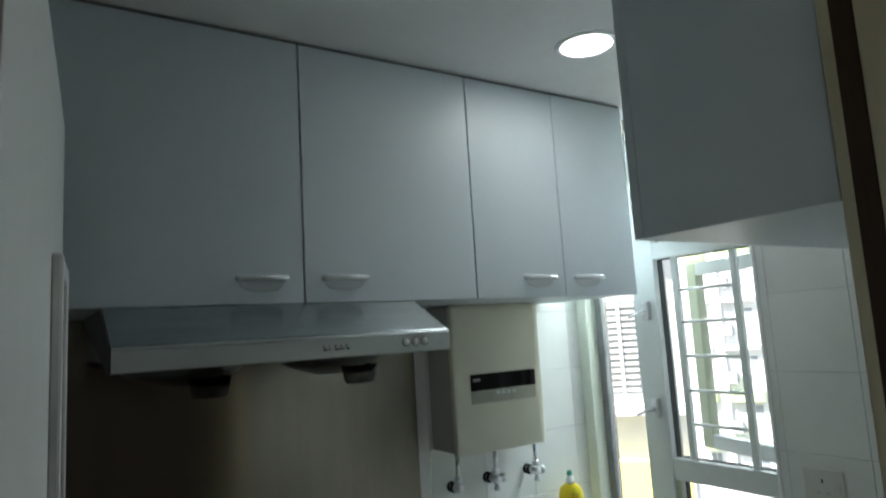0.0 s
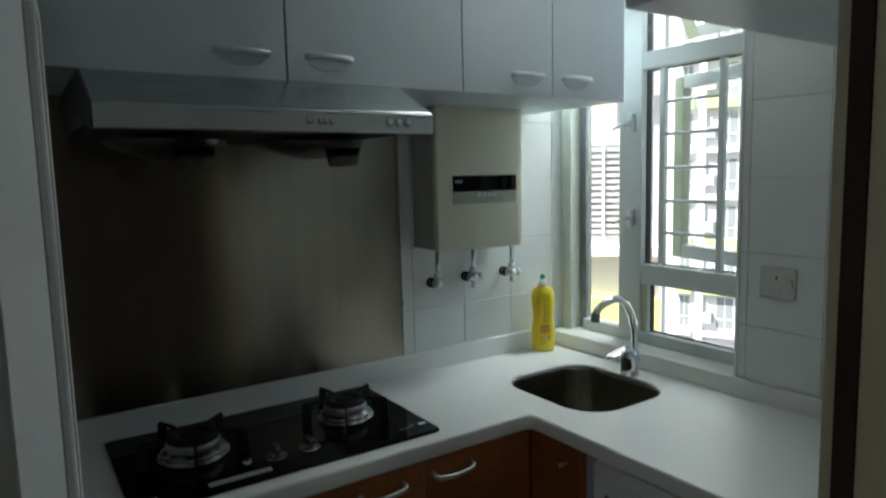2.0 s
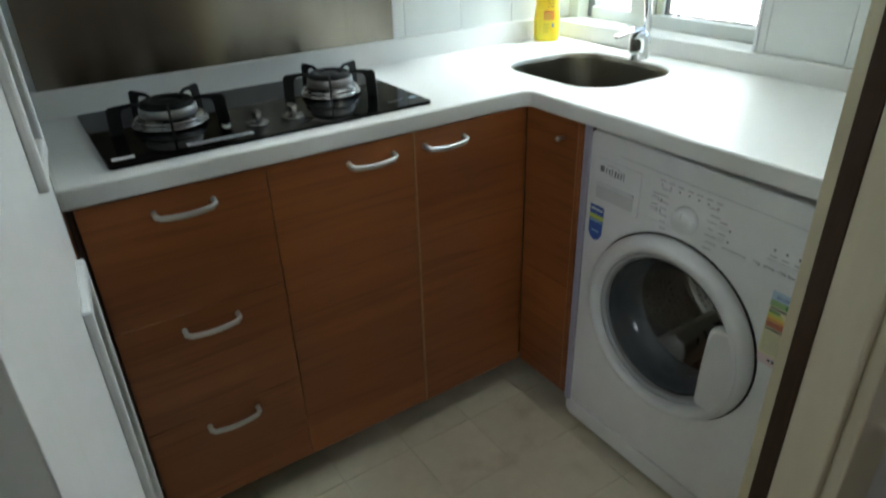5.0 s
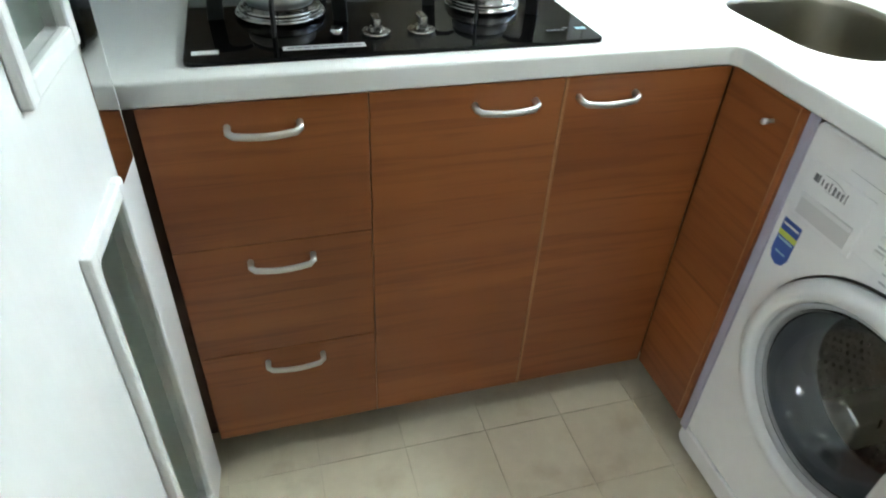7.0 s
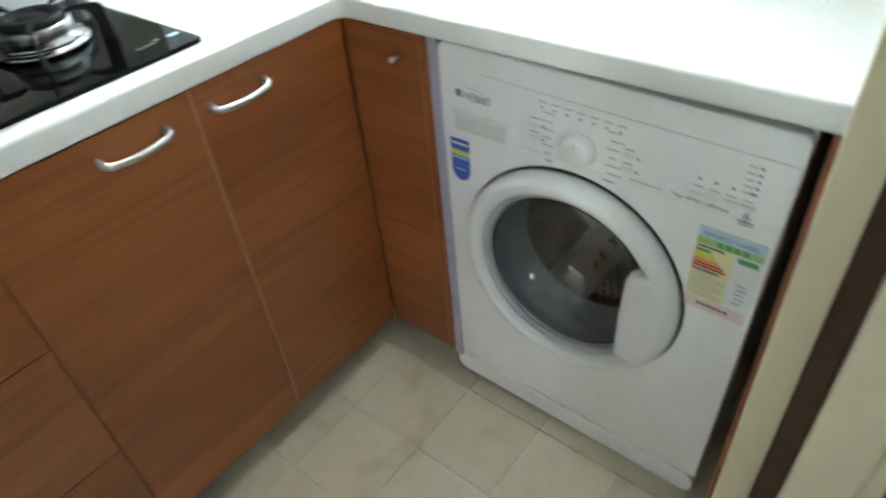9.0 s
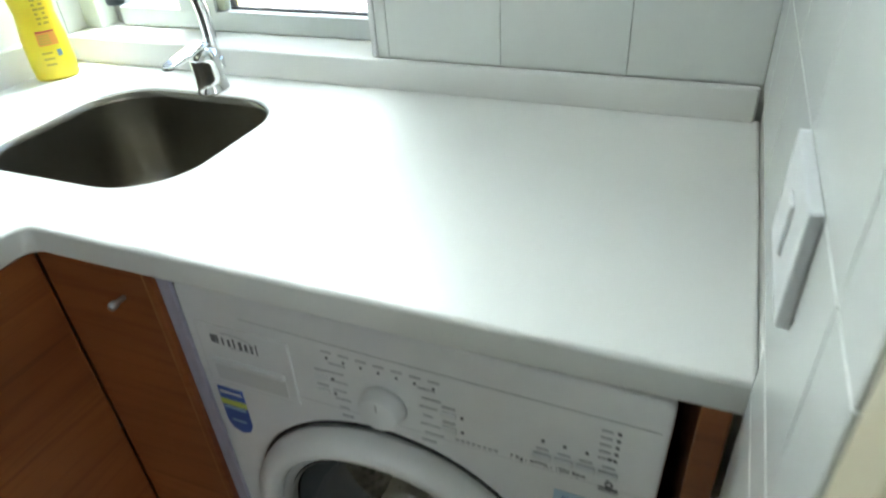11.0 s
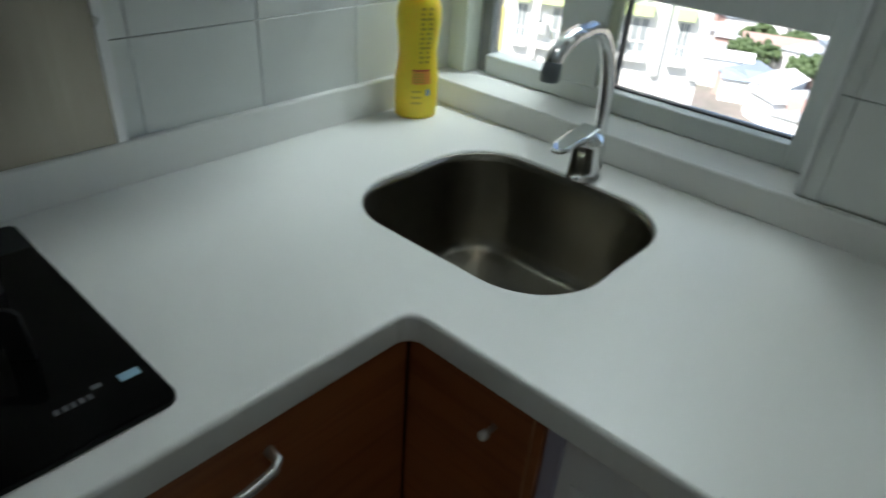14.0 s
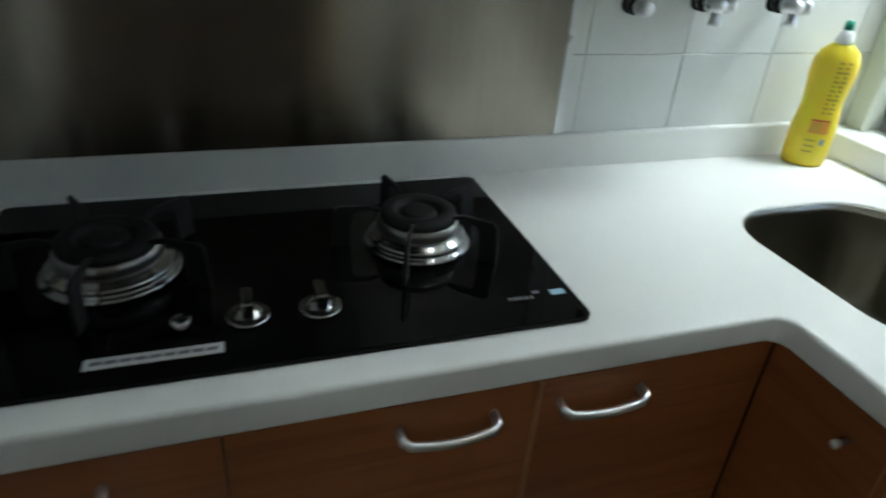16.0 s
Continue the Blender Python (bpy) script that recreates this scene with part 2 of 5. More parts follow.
FACADE_BEIGE = material("beige facade render", (0.7, 0.69, 0.64), 0.8, grain=(0.64, 0.63, 0.58), scale=(0.1, 0.1, 0.1))
DARK_PANE = material("grey window pane", (0.27, 0.3, 0.31), 0.25)
GROUND = material("distant ground", (0.22, 0.19, 0.175), 0.9, grain=(0.13, 0.14, 0.11), scale=(0.012, 0.012, 0.012), stain=((0.08, 0.12, 0.05), 0.03, 0.8))
LEAF = material("foliage", (0.07, 0.11, 0.04), 0.7, grain=(0.04, 0.07, 0.025), scale=(0.3, 0.3, 0.3))
BARK = material("bark", (0.1, 0.075, 0.05), 0.9)
ROOF_GREY = material("grey roof sheet", (0.42, 0.44, 0.46), 0.7, grain=(0.36, 0.38, 0.4), scale=(0.1, 0.1, 0.1))
ROOF_BLUE = material("blue roof sheet", (0.24, 0.29, 0.35), 0.6)
SMOKED = glass_material("grease cup glass", (0.32, 0.31, 0.29), 0.03)
LOUVRE = material("beige louvre", (0.62, 0.6, 0.55), 0.7, grain=(0.46, 0.44, 0.39), scale=(0.1, 0.1, 0.1))
ROOF_RED = material("red roof sheet", (0.4, 0.27, 0.24), 0.7)
RED_CLOTH = material("red cloth", (0.6, 0.06, 0.04), 0.8, grain=(0.5, 0.05, 0.03))

# ---- building helpers ----


def box(x0, x1, y0, y1, z0, z1, bevel=0.0, bm=None, seg=2):
    b = bmesh.new()
    bmesh.ops.create_cube(b, size=1)
    bmesh.ops.scale(b, vec=(abs(x1 - x0), abs(y1 - y0), abs(z1 - z0)), verts=b.verts)
    bmesh.ops.translate(b, vec=((x0 + x1) / 2, (y0 + y1) / 2, (z0 + z1) / 2), verts=b.verts)
    if bevel:
        bmesh.ops.bevel(b, geom=b.edges, offset=bevel, segments=seg, affect="EDGES", profile=0.5)
    return b if bm is None else merge(bm, b)


def merge(a, b):
    me = bpy.data.meshes.new("joined")
    b.to_mesh(me)
    b.free()
    a.from_mesh(me)
    bpy.data.meshes.remove(me)
    return a


def lathe(profile, m=Matrix(), seg=32, bm=None, arc=360.0):
    """profile: (radius, height) pairs, turned round z, then placed by m."""
    b = bmesh.new()
    n = seg if arc == 360 else seg + 1
    rings = []
    for r, z in profile:
        if r < 1e-6:
            rings.append([b.verts.new((0, 0, z))] * n)
        else:
            rings.append([b.verts.new((r * math.cos(radians(arc) * i / seg), r * math.sin(radians(arc) * i / seg), z)) for i in range(n)])
    for p, q in zip(rings, rings[1:]):
        for i in range(seg):
            j = (i + 1) % n
            vs = []
            for v in (p[i], p[j], q[j], q[i]):
                if v not in vs:
                    vs.append(v)
            if len(vs) > 2:
                b.faces.new(vs)
    bmesh.ops.recalc_face_normals(b, faces=b.faces)
    b.transform(m)
    for f in b.faces:
        f.smooth = True
    return b if bm is None else merge(bm, b)


def tube(points, r, seg=10, bm=None, squash=1.0, closed=False):
    """A round (or squashed) bar along points; r may be a list."""
    b = bmesh.new()
    pts = [Vector(p) for p in points]
    rs = r if isinstance(r, (list, tuple)) else [r] * len(pts)
    rings, side = [], None
    for i, p in enumerate(pts):
        a = pts[i - 1] if i or closed else p
        c = pts[(i + 1) % len(pts)] if i < len(pts) - 1 or closed else p
        d = (c - a).normalized()
        if side is None:
            side = d.orthogonal().normalized() if abs(d.z) > 0.9 else d.cross(Vector((0, 0, 1))).normalized()
        side = (side - d * side.dot(d)).normalized()
        up = d.cross(side)
        rings.append([b.verts.new(p + side * rs[i] * math.cos(2 * math.pi * k / seg) + up * rs[i] * squash * math.sin(2 * math.pi * k / seg)) for k in range(seg)])
    pairs = list(zip(rings, rings[1:])) + ([(rings[-1], rings[0])] if closed else [])
    for p, q in pairs:
        for k in range(seg):
            b.faces.new((p[k], p[(k + 1) % seg], q[(k + 1) % seg], q[k]))
    if not closed:
        b.faces.new(rings[0][::-1])
        b.faces.new(rings[-1])
    bmesh.ops.recalc_face_normals(b, faces=b.faces)
    for f in b.faces:
        f.smooth = len(f.verts) == 4
    return b if bm is None else merge(bm, b)


def prism(outline, depth, m=Matrix(), bevel=0.0, bm=None):
    """A flat outline in x and y, raised by depth along z, then placed by m."""
    b = bmesh.new()
    f = b.faces.new([b.verts.new((x, y, 0)) for x, y in outline])
    top = bmesh.ops.extrude_face_region(b, geom=[f])
    bmesh.ops.translate(b, vec=(0, 0, depth), verts=[v for v in top["geom"] if isinstance(v, bmesh.types.BMVert)])
    bmesh.ops.recalc_face_normals(b, faces=b.faces)
    if bevel:
        bmesh.ops.bevel(b, geom=b.edges, offset=bevel, segments=2, affect="EDGES", profile=0.5)
    b.transform(m)
    return b if bm is None else merge(bm, b)


def rounded(w, h, r, n=6):
    """The outline of a rounded rectangle round the origin."""
    pts = []
    for cx, cy, a in ((w / 2 - r, h / 2 - r, 0), (r - w / 2, h / 2 - r, 90), (r - w / 2, r - h / 2, 180), (w / 2 - r, r - h / 2, 270)):
        pts += [(cx + r * math.cos(radians(a + 90 * k / n)), cy + r * math.sin(radians(a + 90 * k / n))) for k in range(n + 1)]
    return pts


def lettering(text, size, m, align="LEFT"):
    """Raised letters of the built-in font as a bmesh."""
    cu = bpy.data.curves.new("lettering", "FONT")
    cu.body, cu.size, cu.align_x, cu.extrude = text, size, align, 0.0003
    ob = new("lettering", cu)
    me = bpy.data.meshes.new_from_object(ob)
    b = bmesh.new()
    b.from_mesh(me)
    b.transform(m)
    bpy.data.objects.remove(ob)
    bpy.data.curves.remove(cu)
    bpy.data.meshes.remove(me)
    return b


def part(name, bm, mat, parent=None, label=""):
    me = bpy.data.meshes.new(name)
    bm.to_mesh(me)
    bm.free()
    me.materials.append(mat)
    ob = new(name, me)
    ob.parent = parent
    if label:
        tagged(ob, label)
    return ob


def thing(name, label, category, group="", kind="", at=(0, 0, 0)):
    ob = new(name)
    ob.empty_display_size = 0.05
    ob.location = at
    return tagged(ob, label, category, group, kind)


def setting(name, bm, mat, label="", category=""):
    return tagged(part(name, bm, mat), label, category, kind="structure")


# facing(x, y, z): local x runs towards -y, local y up, out of a wall that looks to -x
def facing_west(x, y, z):
    return Matrix(((0, 0, -1, x), (-1, 0, 0, y), (0, 1, 0, z), (0, 0, 0, 1)))


# local x runs towards +x, local y up, out of a wall that looks to -y
def facing_south(x, y, z):
    return Matrix(((1, 0, 0, x), (0, 0, -1, y), (0, 1, 0, z), (0, 0, 0, 1)))


# ---- measures of the place ----
WEST, EAST, NORTH, SOUTH = -1.42, 0.275, 0.0, -1.349
CEIL, TOP = 2.31, 0.9
DOOR_R, DOOR_L = -0.544, -1.43
WIN_S, WIN_B, WIN_T = -0.732, 0.945, 2.27
FRONT_Y, FRONT_X = -0.503, -0.281
UNDER = 1.727

# ---- structure ----
setting("floor", box(WEST - 0.1, EAST + 0.15, SOUTH - 0.12, 0.12, -0.1, -0.004), FLOOR_GAP, "beige square floor tiles with dark joints, slightly stained", "floor")
setting("floor_hall", box(-2.9, EAST + 0.15, -3.6, SOUTH - 0.12, -0.1, -0.004), HALL_FLOOR, "dark brown wooden floor of the hall", "floor")
setting("ceiling", box(WEST - 0.1, EAST + 0.15, SOUTH - 0.12, 0.12, CEIL, CEIL + 0.1), CEILING, "plain white painted ceiling", "ceiling")
setting("ceiling_hall", box(-2.9, EAST + 0.15, -3.6, SOUTH - 0.12, 2.45, 2.55), CEILING, "plain white painted hall ceiling", "ceiling")
wall_north = setting("wall_north", box(WEST - 0.1, EAST + 0.15, 0.007, 0.12, 0, CEIL + 0.1), GROUT, "wall of white glazed square tiles", "wall")
bm = box(EAST + 0.007, EAST + 0.15, WIN_S - 0.004, 0.007, 0, WIN_B - 0.006)
box(EAST + 0.007, EAST + 0.15, SOUTH - 0.12, WIN_S, 0, CEIL + 0.1, bm=bm)
box(EAST + 0.007, EAST + 0.15, WIN_S - 0.004, 0.007, WIN_T, CEIL + 0.1, bm=bm)
wall_east = setting("wall_east", bm, GROUT, "wall of white glazed square tiles beside the window", "wall")
wall_west = setting("wall_west", box(WEST - 0.1, WEST - 0.007, SOUTH - 0.12, 0.007, 0, CEIL + 0.1), GROUT, "wall of white glazed square tiles behind the door", "wall")
bm = box(DOOR_R + 0.045, EAST + 0.15, SOUTH - 0.12, SOUTH - 0.007, 0, CEIL + 0.14)
box(-2.9, DOOR_L - 0.045, SOUTH - 0.12, SOUTH - 0.007, 0, 2.55, bm=bm)
box(DOOR_L - 0.045, DOOR_R + 0.045, SOUTH - 0.12, SOUTH - 0.007, 2.11, 2.55, bm=bm)
box(DOOR_R + 0.045, EAST + 0.15, SOUTH - 0.12, SOUTH - 0.02, CEIL + 0.14, 2.55, bm=bm)
wall_south = setting("wall_south", bm, PLASTER, "plastered wall with the kitchen doorway", "wall")
# the hall's walls stand out of view
setting("wall_hall_west", box(-3.0, -2.9, -3.6, SOUTH - 0.12, 0, 2.55), PLASTER, "cream plastered hall wall", "wall")
setting("wall_hall_east", box(EAST + 0.15, EAST + 0.25, -3.6, SOUTH - 0.12, 0, 2.55), PLASTER, "cream plastered hall wall", "wall")
# the opening is made up, to go with the hall's fill lamp
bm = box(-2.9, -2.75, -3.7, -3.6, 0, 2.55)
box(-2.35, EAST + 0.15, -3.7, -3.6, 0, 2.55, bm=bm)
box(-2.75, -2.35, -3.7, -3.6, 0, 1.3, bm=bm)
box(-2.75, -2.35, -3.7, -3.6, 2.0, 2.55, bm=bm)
setting("wall_hall_south", bm, PLASTER, "unseen cream hall wall with an opening added for fill light", "wall")

# window reveal and sill
sill = setting("sill", box(EAST - 0.004, EAST + 0.145, WIN_S, 0.0, WIN_B - 0.004, WIN_B + 0.006, 0.002), COUNTER, "white stone window sill behind the worktop", "sill")
bm = box(EAST - 0.003, EAST + 0.14, WIN_S - 0.004, WIN_S + 0.006, WIN_B + 0.006, WIN_T, 0.002)
setting("trim", bm, WHITE_PLASTIC, "white window reveal lining", "trim")

# ---- kitchen doorway ----
frame_ob = thing("door_frame", "cream painted wooden door frame with a dark brown rebate", "door frame", kind="structure", at=(DOOR_R, SOUTH, 0))


def at_frame(name, bm, mat, label=""):
    bm.transform(Matrix.Translation((-DOOR_R, -SOUTH, 0)))
    return part(name, bm, mat, frame_ob, label)


STOP = DOOR_R - 0.051
at_frame("jamb", box(DOOR_R, DOOR_R + 0.045, -1.388, -1.3505, 0, 2.11, 0.003), CREAM)
at_frame("stop_strip", box(STOP, DOOR_R + 0.045, -1.4125, -1.3882, 0, 2.11, 0.002), BROWN, "dark brown rebate strip")
at_frame("door_stop", box(STOP, DOOR_R + 0.045, -1.47, -1.4127, 0, 2.11, 0.004), CREAM)
at_frame("stop_lip", box(STOP + 0.004, DOOR_R - 0.001, -1.3881, -1.386, 0, 2.11, 0.001), CREAM)
at_frame("casing", box(STOP + 0.012, DOOR_R + 0.08, -1.49, -1.4702, 0, 2.16, 0.004), CREAM)
at_frame("jamb", box(DOOR_L - 0.045, DOOR_L, -1.475, SOUTH + 0.012, 0, 2.11, 0.004), CREAM)
at_frame("head", box(DOOR_L - 0.0, DOOR_R, -1.475, SOUTH + 0.012, 2.07, 2.11, 0.003), CREAM)

# the open door leaf against the west side
LEAF_A = radians(4.5)
LEAF_M = Matrix.Translation((-1.311, -0.52, 0)) @ Matrix.Rotation(-LEAF_A, 4, "Z")
# leaf's own axes: y runs to the hinge as -y, face at x = 0 looking to +x
door = thing("door_1", "open white painted door with narrow glazed slots and a steel lock plate", "door", kind="structure")
door.matrix_world = LEAF_M
W = 0.79
SLOTS = ((1.03, 1.75), (0.12, 0.81))
Y0, Y1 = -0.29, -0.125
bm = box(-0.04, 0, Y1, 0, 0.008, 2.025, 0.002)
box(-0.04, 0, -W, Y0, 0.008, 2.025, 0.002, bm=bm)
for a, b in ((0.008, 0.12), (0.81, 1.03), (1.75, 2.025)):
    box(-0.04, 0, Y0 - 0.002, Y1 + 0.002, a, b, bm=bm)
part("leaf", bm, DOOR_WHITE, door)
for z0, z1 in SLOTS:
    bm = box(-0.002, 0.013, Y1 - 0.014, Y1 + 0.008, z0 - 0.022, z1 + 0.022, 0.004)
    box(-0.002, 0.013, Y0 - 0.008, Y0 + 0.014, z0 - 0.022, z1 + 0.022, 0.004, bm=bm)
    box(-0.002, 0.0125, Y0 + 0.01, Y1 - 0.01, z1 - 0.004, z1 + 0.021, 0.004, bm=bm)
    box(-0.002, 0.0125, Y0 + 0.01, Y1 - 0.01, z0 - 0.021, z0 + 0.004, 0.004, bm=bm)
    bead = part("glazing_bead", bm, DOOR_WHITE, door, "raised white glazing bead")
    part("pane", box(-0.026, -0.018, Y0 - 0.001, Y1 + 0.001, z0 - 0.001, z1 + 0.001), FROSTED, door, "greenish frosted glass pane")
part("lock_plate", box(0.0, 0.0025, -0.098, -0.012, 0.8, 1.12, 0.001), CHROME, door, "polished steel lock plate")
# ---- window ----
window = thing("window_1", "grey aluminium window with an open side sash, grille and fanlight", "window", kind="structure")
WX0, WX1 = 0.355, 0.405


def frame_part(name, *a, mat=FRAME, bevel=0.003, label=""):
    return part(name, box(*a, bevel), mat, window, label)


frame_part("stile", WX0 - 0.03, WX1, -0.046, -0.0, WIN_B + 0.006, WIN_T, mat=PALE_FRAME)
frame_part("sealant", WX0 + 0.015, WX1 - 0.002, -0.076, -0.046, WIN_B + 0.006, WIN_T, mat=SEALANT, label="rough weathered sealant strip")
frame_part("stile", WX0, WX1, WIN_S + 0.006, WIN_S + 0.05, WIN_B + 0.006, WIN_T)
frame_part("mullion", WX0, WX1 + 0.01, -0.336, -0.243, WIN_B + 0.04, WIN_T - 0.04)
frame_part("bottom_rail", WX0 + 0.001, WX1 - 0.001, WIN_S + 0.05, -0.076, WIN_B + 0.006, WIN_B + 0.045)
frame_part("top_rail", WX0 + 0.001, WX1 - 0.001, WIN_S + 0.05, -0.076, WIN_T - 0.04, WIN_T)
frame_part("middle_rail", WX0 + 0.001, WX1 - 0.001, WIN_S + 0.05, -0.336, 1.152, 1.218)
frame_part("transom", WX0 + 0.001, WX1 - 0.001, WIN_S + 0.05, -0.336, 1.845, 1.9)
# bead added for the olive light on the mullion's side
frame_part("glazing_bead", WX0 + 0.006, 0.377, -0.357, -0.3362, WIN_B + 0.046, 1.151, mat=SASH_TINT, label="added bead carrying olive reflected light beside the mullion")
# dark gaskets round the lights
for y0, y1, z0, z1 in ((WIN_S + 0.05, -0.357, WIN_B + 0.045, 1.152), (WIN_S + 0.05, -0.336, 1.218, 1.845), (WIN_S + 0.05, -0.336, 1.9, WIN_T - 0.04)):
    bm = box(0.378, 0.4, y0, y0 + 0.003, z0, z1)
    box(0.378, 0.4, y1 - 0.003, y1, z0, z1, bm=bm)
    box(0.379, 0.399, y0 + 0.003, y1 - 0.003, z0, z0 + 0.003, bm=bm)
    box(0.379, 0.399, y0 + 0.003, y1 - 0.003, z1 - 0.003, z1, bm=bm)
    part("gasket", bm, GASKET, window)
for y0, y1, z0, z1 in ((-0.242, -0.078, WIN_B + 0.05, WIN_T - 0.045), (WIN_S + 0.055, -0.358, WIN_B + 0.05, 1.15)):
    g = part("pane", box(0.386, 0.391, y0, y1, z0, z1), GLASS, window, "clear window pane")
    g.visible_shadow = False
def sash(w, h, m):
    """A hinged sash: hinge along y = 0, width to +y, seen from its inner side at x = 0."""
    s = part("sash", box(0, 0.035, 0, 0.02, 0, h, 0.003), SASH_TINT, window, "open sash with green reflected light put into its stiles")
    s.matrix_world = m
    for a in ((0, 0.035, w - 0.045, w, 0, h), (0.001, 0.034, 0.02, w - 0.045, 0, 0.045), (0.001, 0.034, 0.02, w - 0.045, h - 0.04, h)):
        part("sash_rail", box(*a, 0.003), SASH_TINT if a[0] == 0 else FRAME, s)
    g = part("pane", box(0.015, 0.02, 0.019, w - 0.044, 0.044, h - 0.039), GLASS, s)
    g.visible_shadow = False
    return s


sash(0.325, 0.595, Matrix.Translation((0.41, -0.662, 1.232)) @ Matrix.Rotation(radians(-16), 4, "Z"))
# fanlight hung from the top, pushed out at the bottom
fan = sash(0.32, 0.31, Matrix.Translation((0.41, -0.655, 2.215)) @ Matrix.Rotation(radians(-35), 4, "Y") @ Matrix.Translation((0, 0, -0.31)))
# security grille
grille = thing("window_grille", "grey metal security grille of upright and level bars", "grille", kind="structure")
for y in (-0.4, -0.606):
    part("upright", box(0.372, 0.388, y - 0.01, y + 0.01, 1.2185, 1.8445, 0.002), FRAME, grille)
for z in (1.324, 1.426, 1.532, 1.638, 1.739):
    part("bar", tube([(0.38, -0.6, z), (0.38, -0.405, z)], 0.0055, 8), FRAME, grille)
for z in (1.68, 1.37):
    stay = part("stay", box(0.335, 0.356, -0.312, -0.288, z - 0.03, z + 0.03, 0.004), SATIN, window, "window catch")
    part("lever", tube([(0.335, -0.3, z), (0.315, -0.29, z - 0.005), (0.3, -0.262, z - 0.02)], [0.006, 0.005, 0.004], 8), SATIN, stay)

# ---- worktop ----
worktop = thing("worktop", "white solid-surface L-shaped worktop with a low upstand", "worktop", at=(-0.6, -0.3, 0.86))


def spline(cu, pts):
    sp = cu.splines.new("POLY")
    sp.points.add(len(pts) - 1)
    for q, (x, y) in zip(sp.points, pts):
        q.co = (x, y, 0, 1)
    sp.use_cyclic_u = True


SINK_C, SINK_W, SINK_D = (-0.002, -0.424), 0.338, 0.386
sink_outline = [(SINK_C[0] + x, SINK_C[1] + y) for x, y in rounded(SINK_W, SINK_D, 0.105, 10)]
cu = bpy.data.curves.new("worktop", "CURVE")
cu.dimensions, cu.fill_mode = "2D", "BOTH"
cu.extrude, cu.bevel_depth, cu.bevel_resolution, cu.offset = 0.014, 0.006, 3, -0.006
corner = [(FRONT_X - 0.022 + 0.022 * math.sin(radians(a)), FRONT_Y - 0.022 + 0.022 * math.cos(radians(a))) for a in range(90, -1, -15)]
spline(cu, [(WEST, -0.001), (EAST - 0.002, -0.001), (EAST - 0.002, SOUTH - 0.006), (FRONT_X, SOUTH - 0.006)] + corner + [(WEST, FRONT_Y)])
spline(cu, sink_outline)
tmp = new("worktop_outline", cu)
me = bpy.data.meshes.new_from_object(tmp)
bpy.data.objects.remove(tmp)
bpy.data.curves.remove(cu)
b = bmesh.new()
b.from_mesh(me)
b.transform(Matrix.Translation((0, 0, 0.88)))
b.transform(Matrix.Translation((0.6, 0.3, -0.86)))
part("top", b, COUNTER, worktop)


def at_worktop(name, bm, mat):
    bm.transform(Matrix.Translation((0.6, 0.3, -0.86)))
    return part(name, bm, mat, worktop)


at_worktop("upstand", box(WEST, EAST - 0.016, -0.016, -0.0005, 0.898, 0.964, 0.004), COUNTER)
at_worktop("upstand", box(EAST - 0.016, EAST - 0.0005, SOUTH + 0.003, -0.0005, 0.8985, 0.951, 0.004), COUNTER)

# ---- sink ----
sink = thing("sink", "undermounted brushed steel kitchen sink with rounded corners", "sink", at=(*SINK_C, 0.7))
b = bmesh.new()
rings = []
for grow, r, z in ((-0.0005, 0.105, 0.8945), (-0.003, 0.104, 0.894), (-0.005, 0.103, 0.88), (-0.012, 0.1, 0.79), (-0.022, 0.094, 0.735), (-0.03, 0.09, 0.721), (-0.043, 0.083, 0.7125), (-0.058, 0.075, 0.71), (-0.2, 0.03, 0.705)):
    rings.append([b.verts.new((x, y, z - 0.7)) for x, y in rounded(SINK_W + grow, SINK_D + grow, r, 10)])
for p, q in zip(rings, rings[1:]):
    for i in range(len(p)):
        b.faces.new((p[i], p[(i + 1) % len(p)], q[(i + 1) % len(p)], q[i]))
b.faces.new(rings[-1])
bmesh.ops.recalc_face_normals(b, faces=b.faces)
bmesh.ops.reverse_faces(b, faces=b.faces)
for f in b.faces:
    f.smooth = True
part("bowl", b, SINK_STEEL, sink)
part("drain", lathe([(0.0, 0.003), (0.018, 0.003), (0.02, 0.007), (0.04, 0.008), (0.044, 0.004)], Matrix.Translation((-0.06, -0.08, 0)), 24), CHROME, sink)

# ---- tap ----
TAP = (0.186, -0.436)
tap = thing("tap", "chrome swan-neck mixer tap with a single lever", "tap", at=(*TAP, TOP))
part("body", lathe([(0, 0), (0.03, 0), (0.03, 0.003), (0.028, 0.006), (0.026, 0.03), (0.026, 0.052), (0.027, 0.06), (0.025, 0.07), (0.014, 0.079), (0, 0.082)], Matrix.Rotation(radians(-5), 4, "Y"), seg=32), CHROME, tap)
part("spout_socket", lathe([(0, 0), (0.0135, 0), (0.0145, 0.006), (0.0145, 0.016), (0.0125, 0.02), (0, 0.02)], Matrix.Translation((0.02, -0.004, 0.034)), 20), CHROME, tap)
# the neck rises behind the body and bends over the bowl in an even curve
neck = [(0.019, -0.004, z) for z in (0.045, 0.07, 0.095)]
for k in range(1, 13):
    a = math.pi * 1.02 * k / 12
    neck.append((-0.0725 + 0.0915 * math.cos(a), -0.004 - 0.008 * k / 12, 0.095 + (0.151 if a < math.pi / 2 else 0.04) * math.sin(a) + (0 if a < math.pi / 2 else 0.111)))
part("spout", tube(neck, [0.0125] + [0.0115] * (len(neck) - 2) + [0.0122], 16), CHROME, tap)
end = Vector(neck[-1])
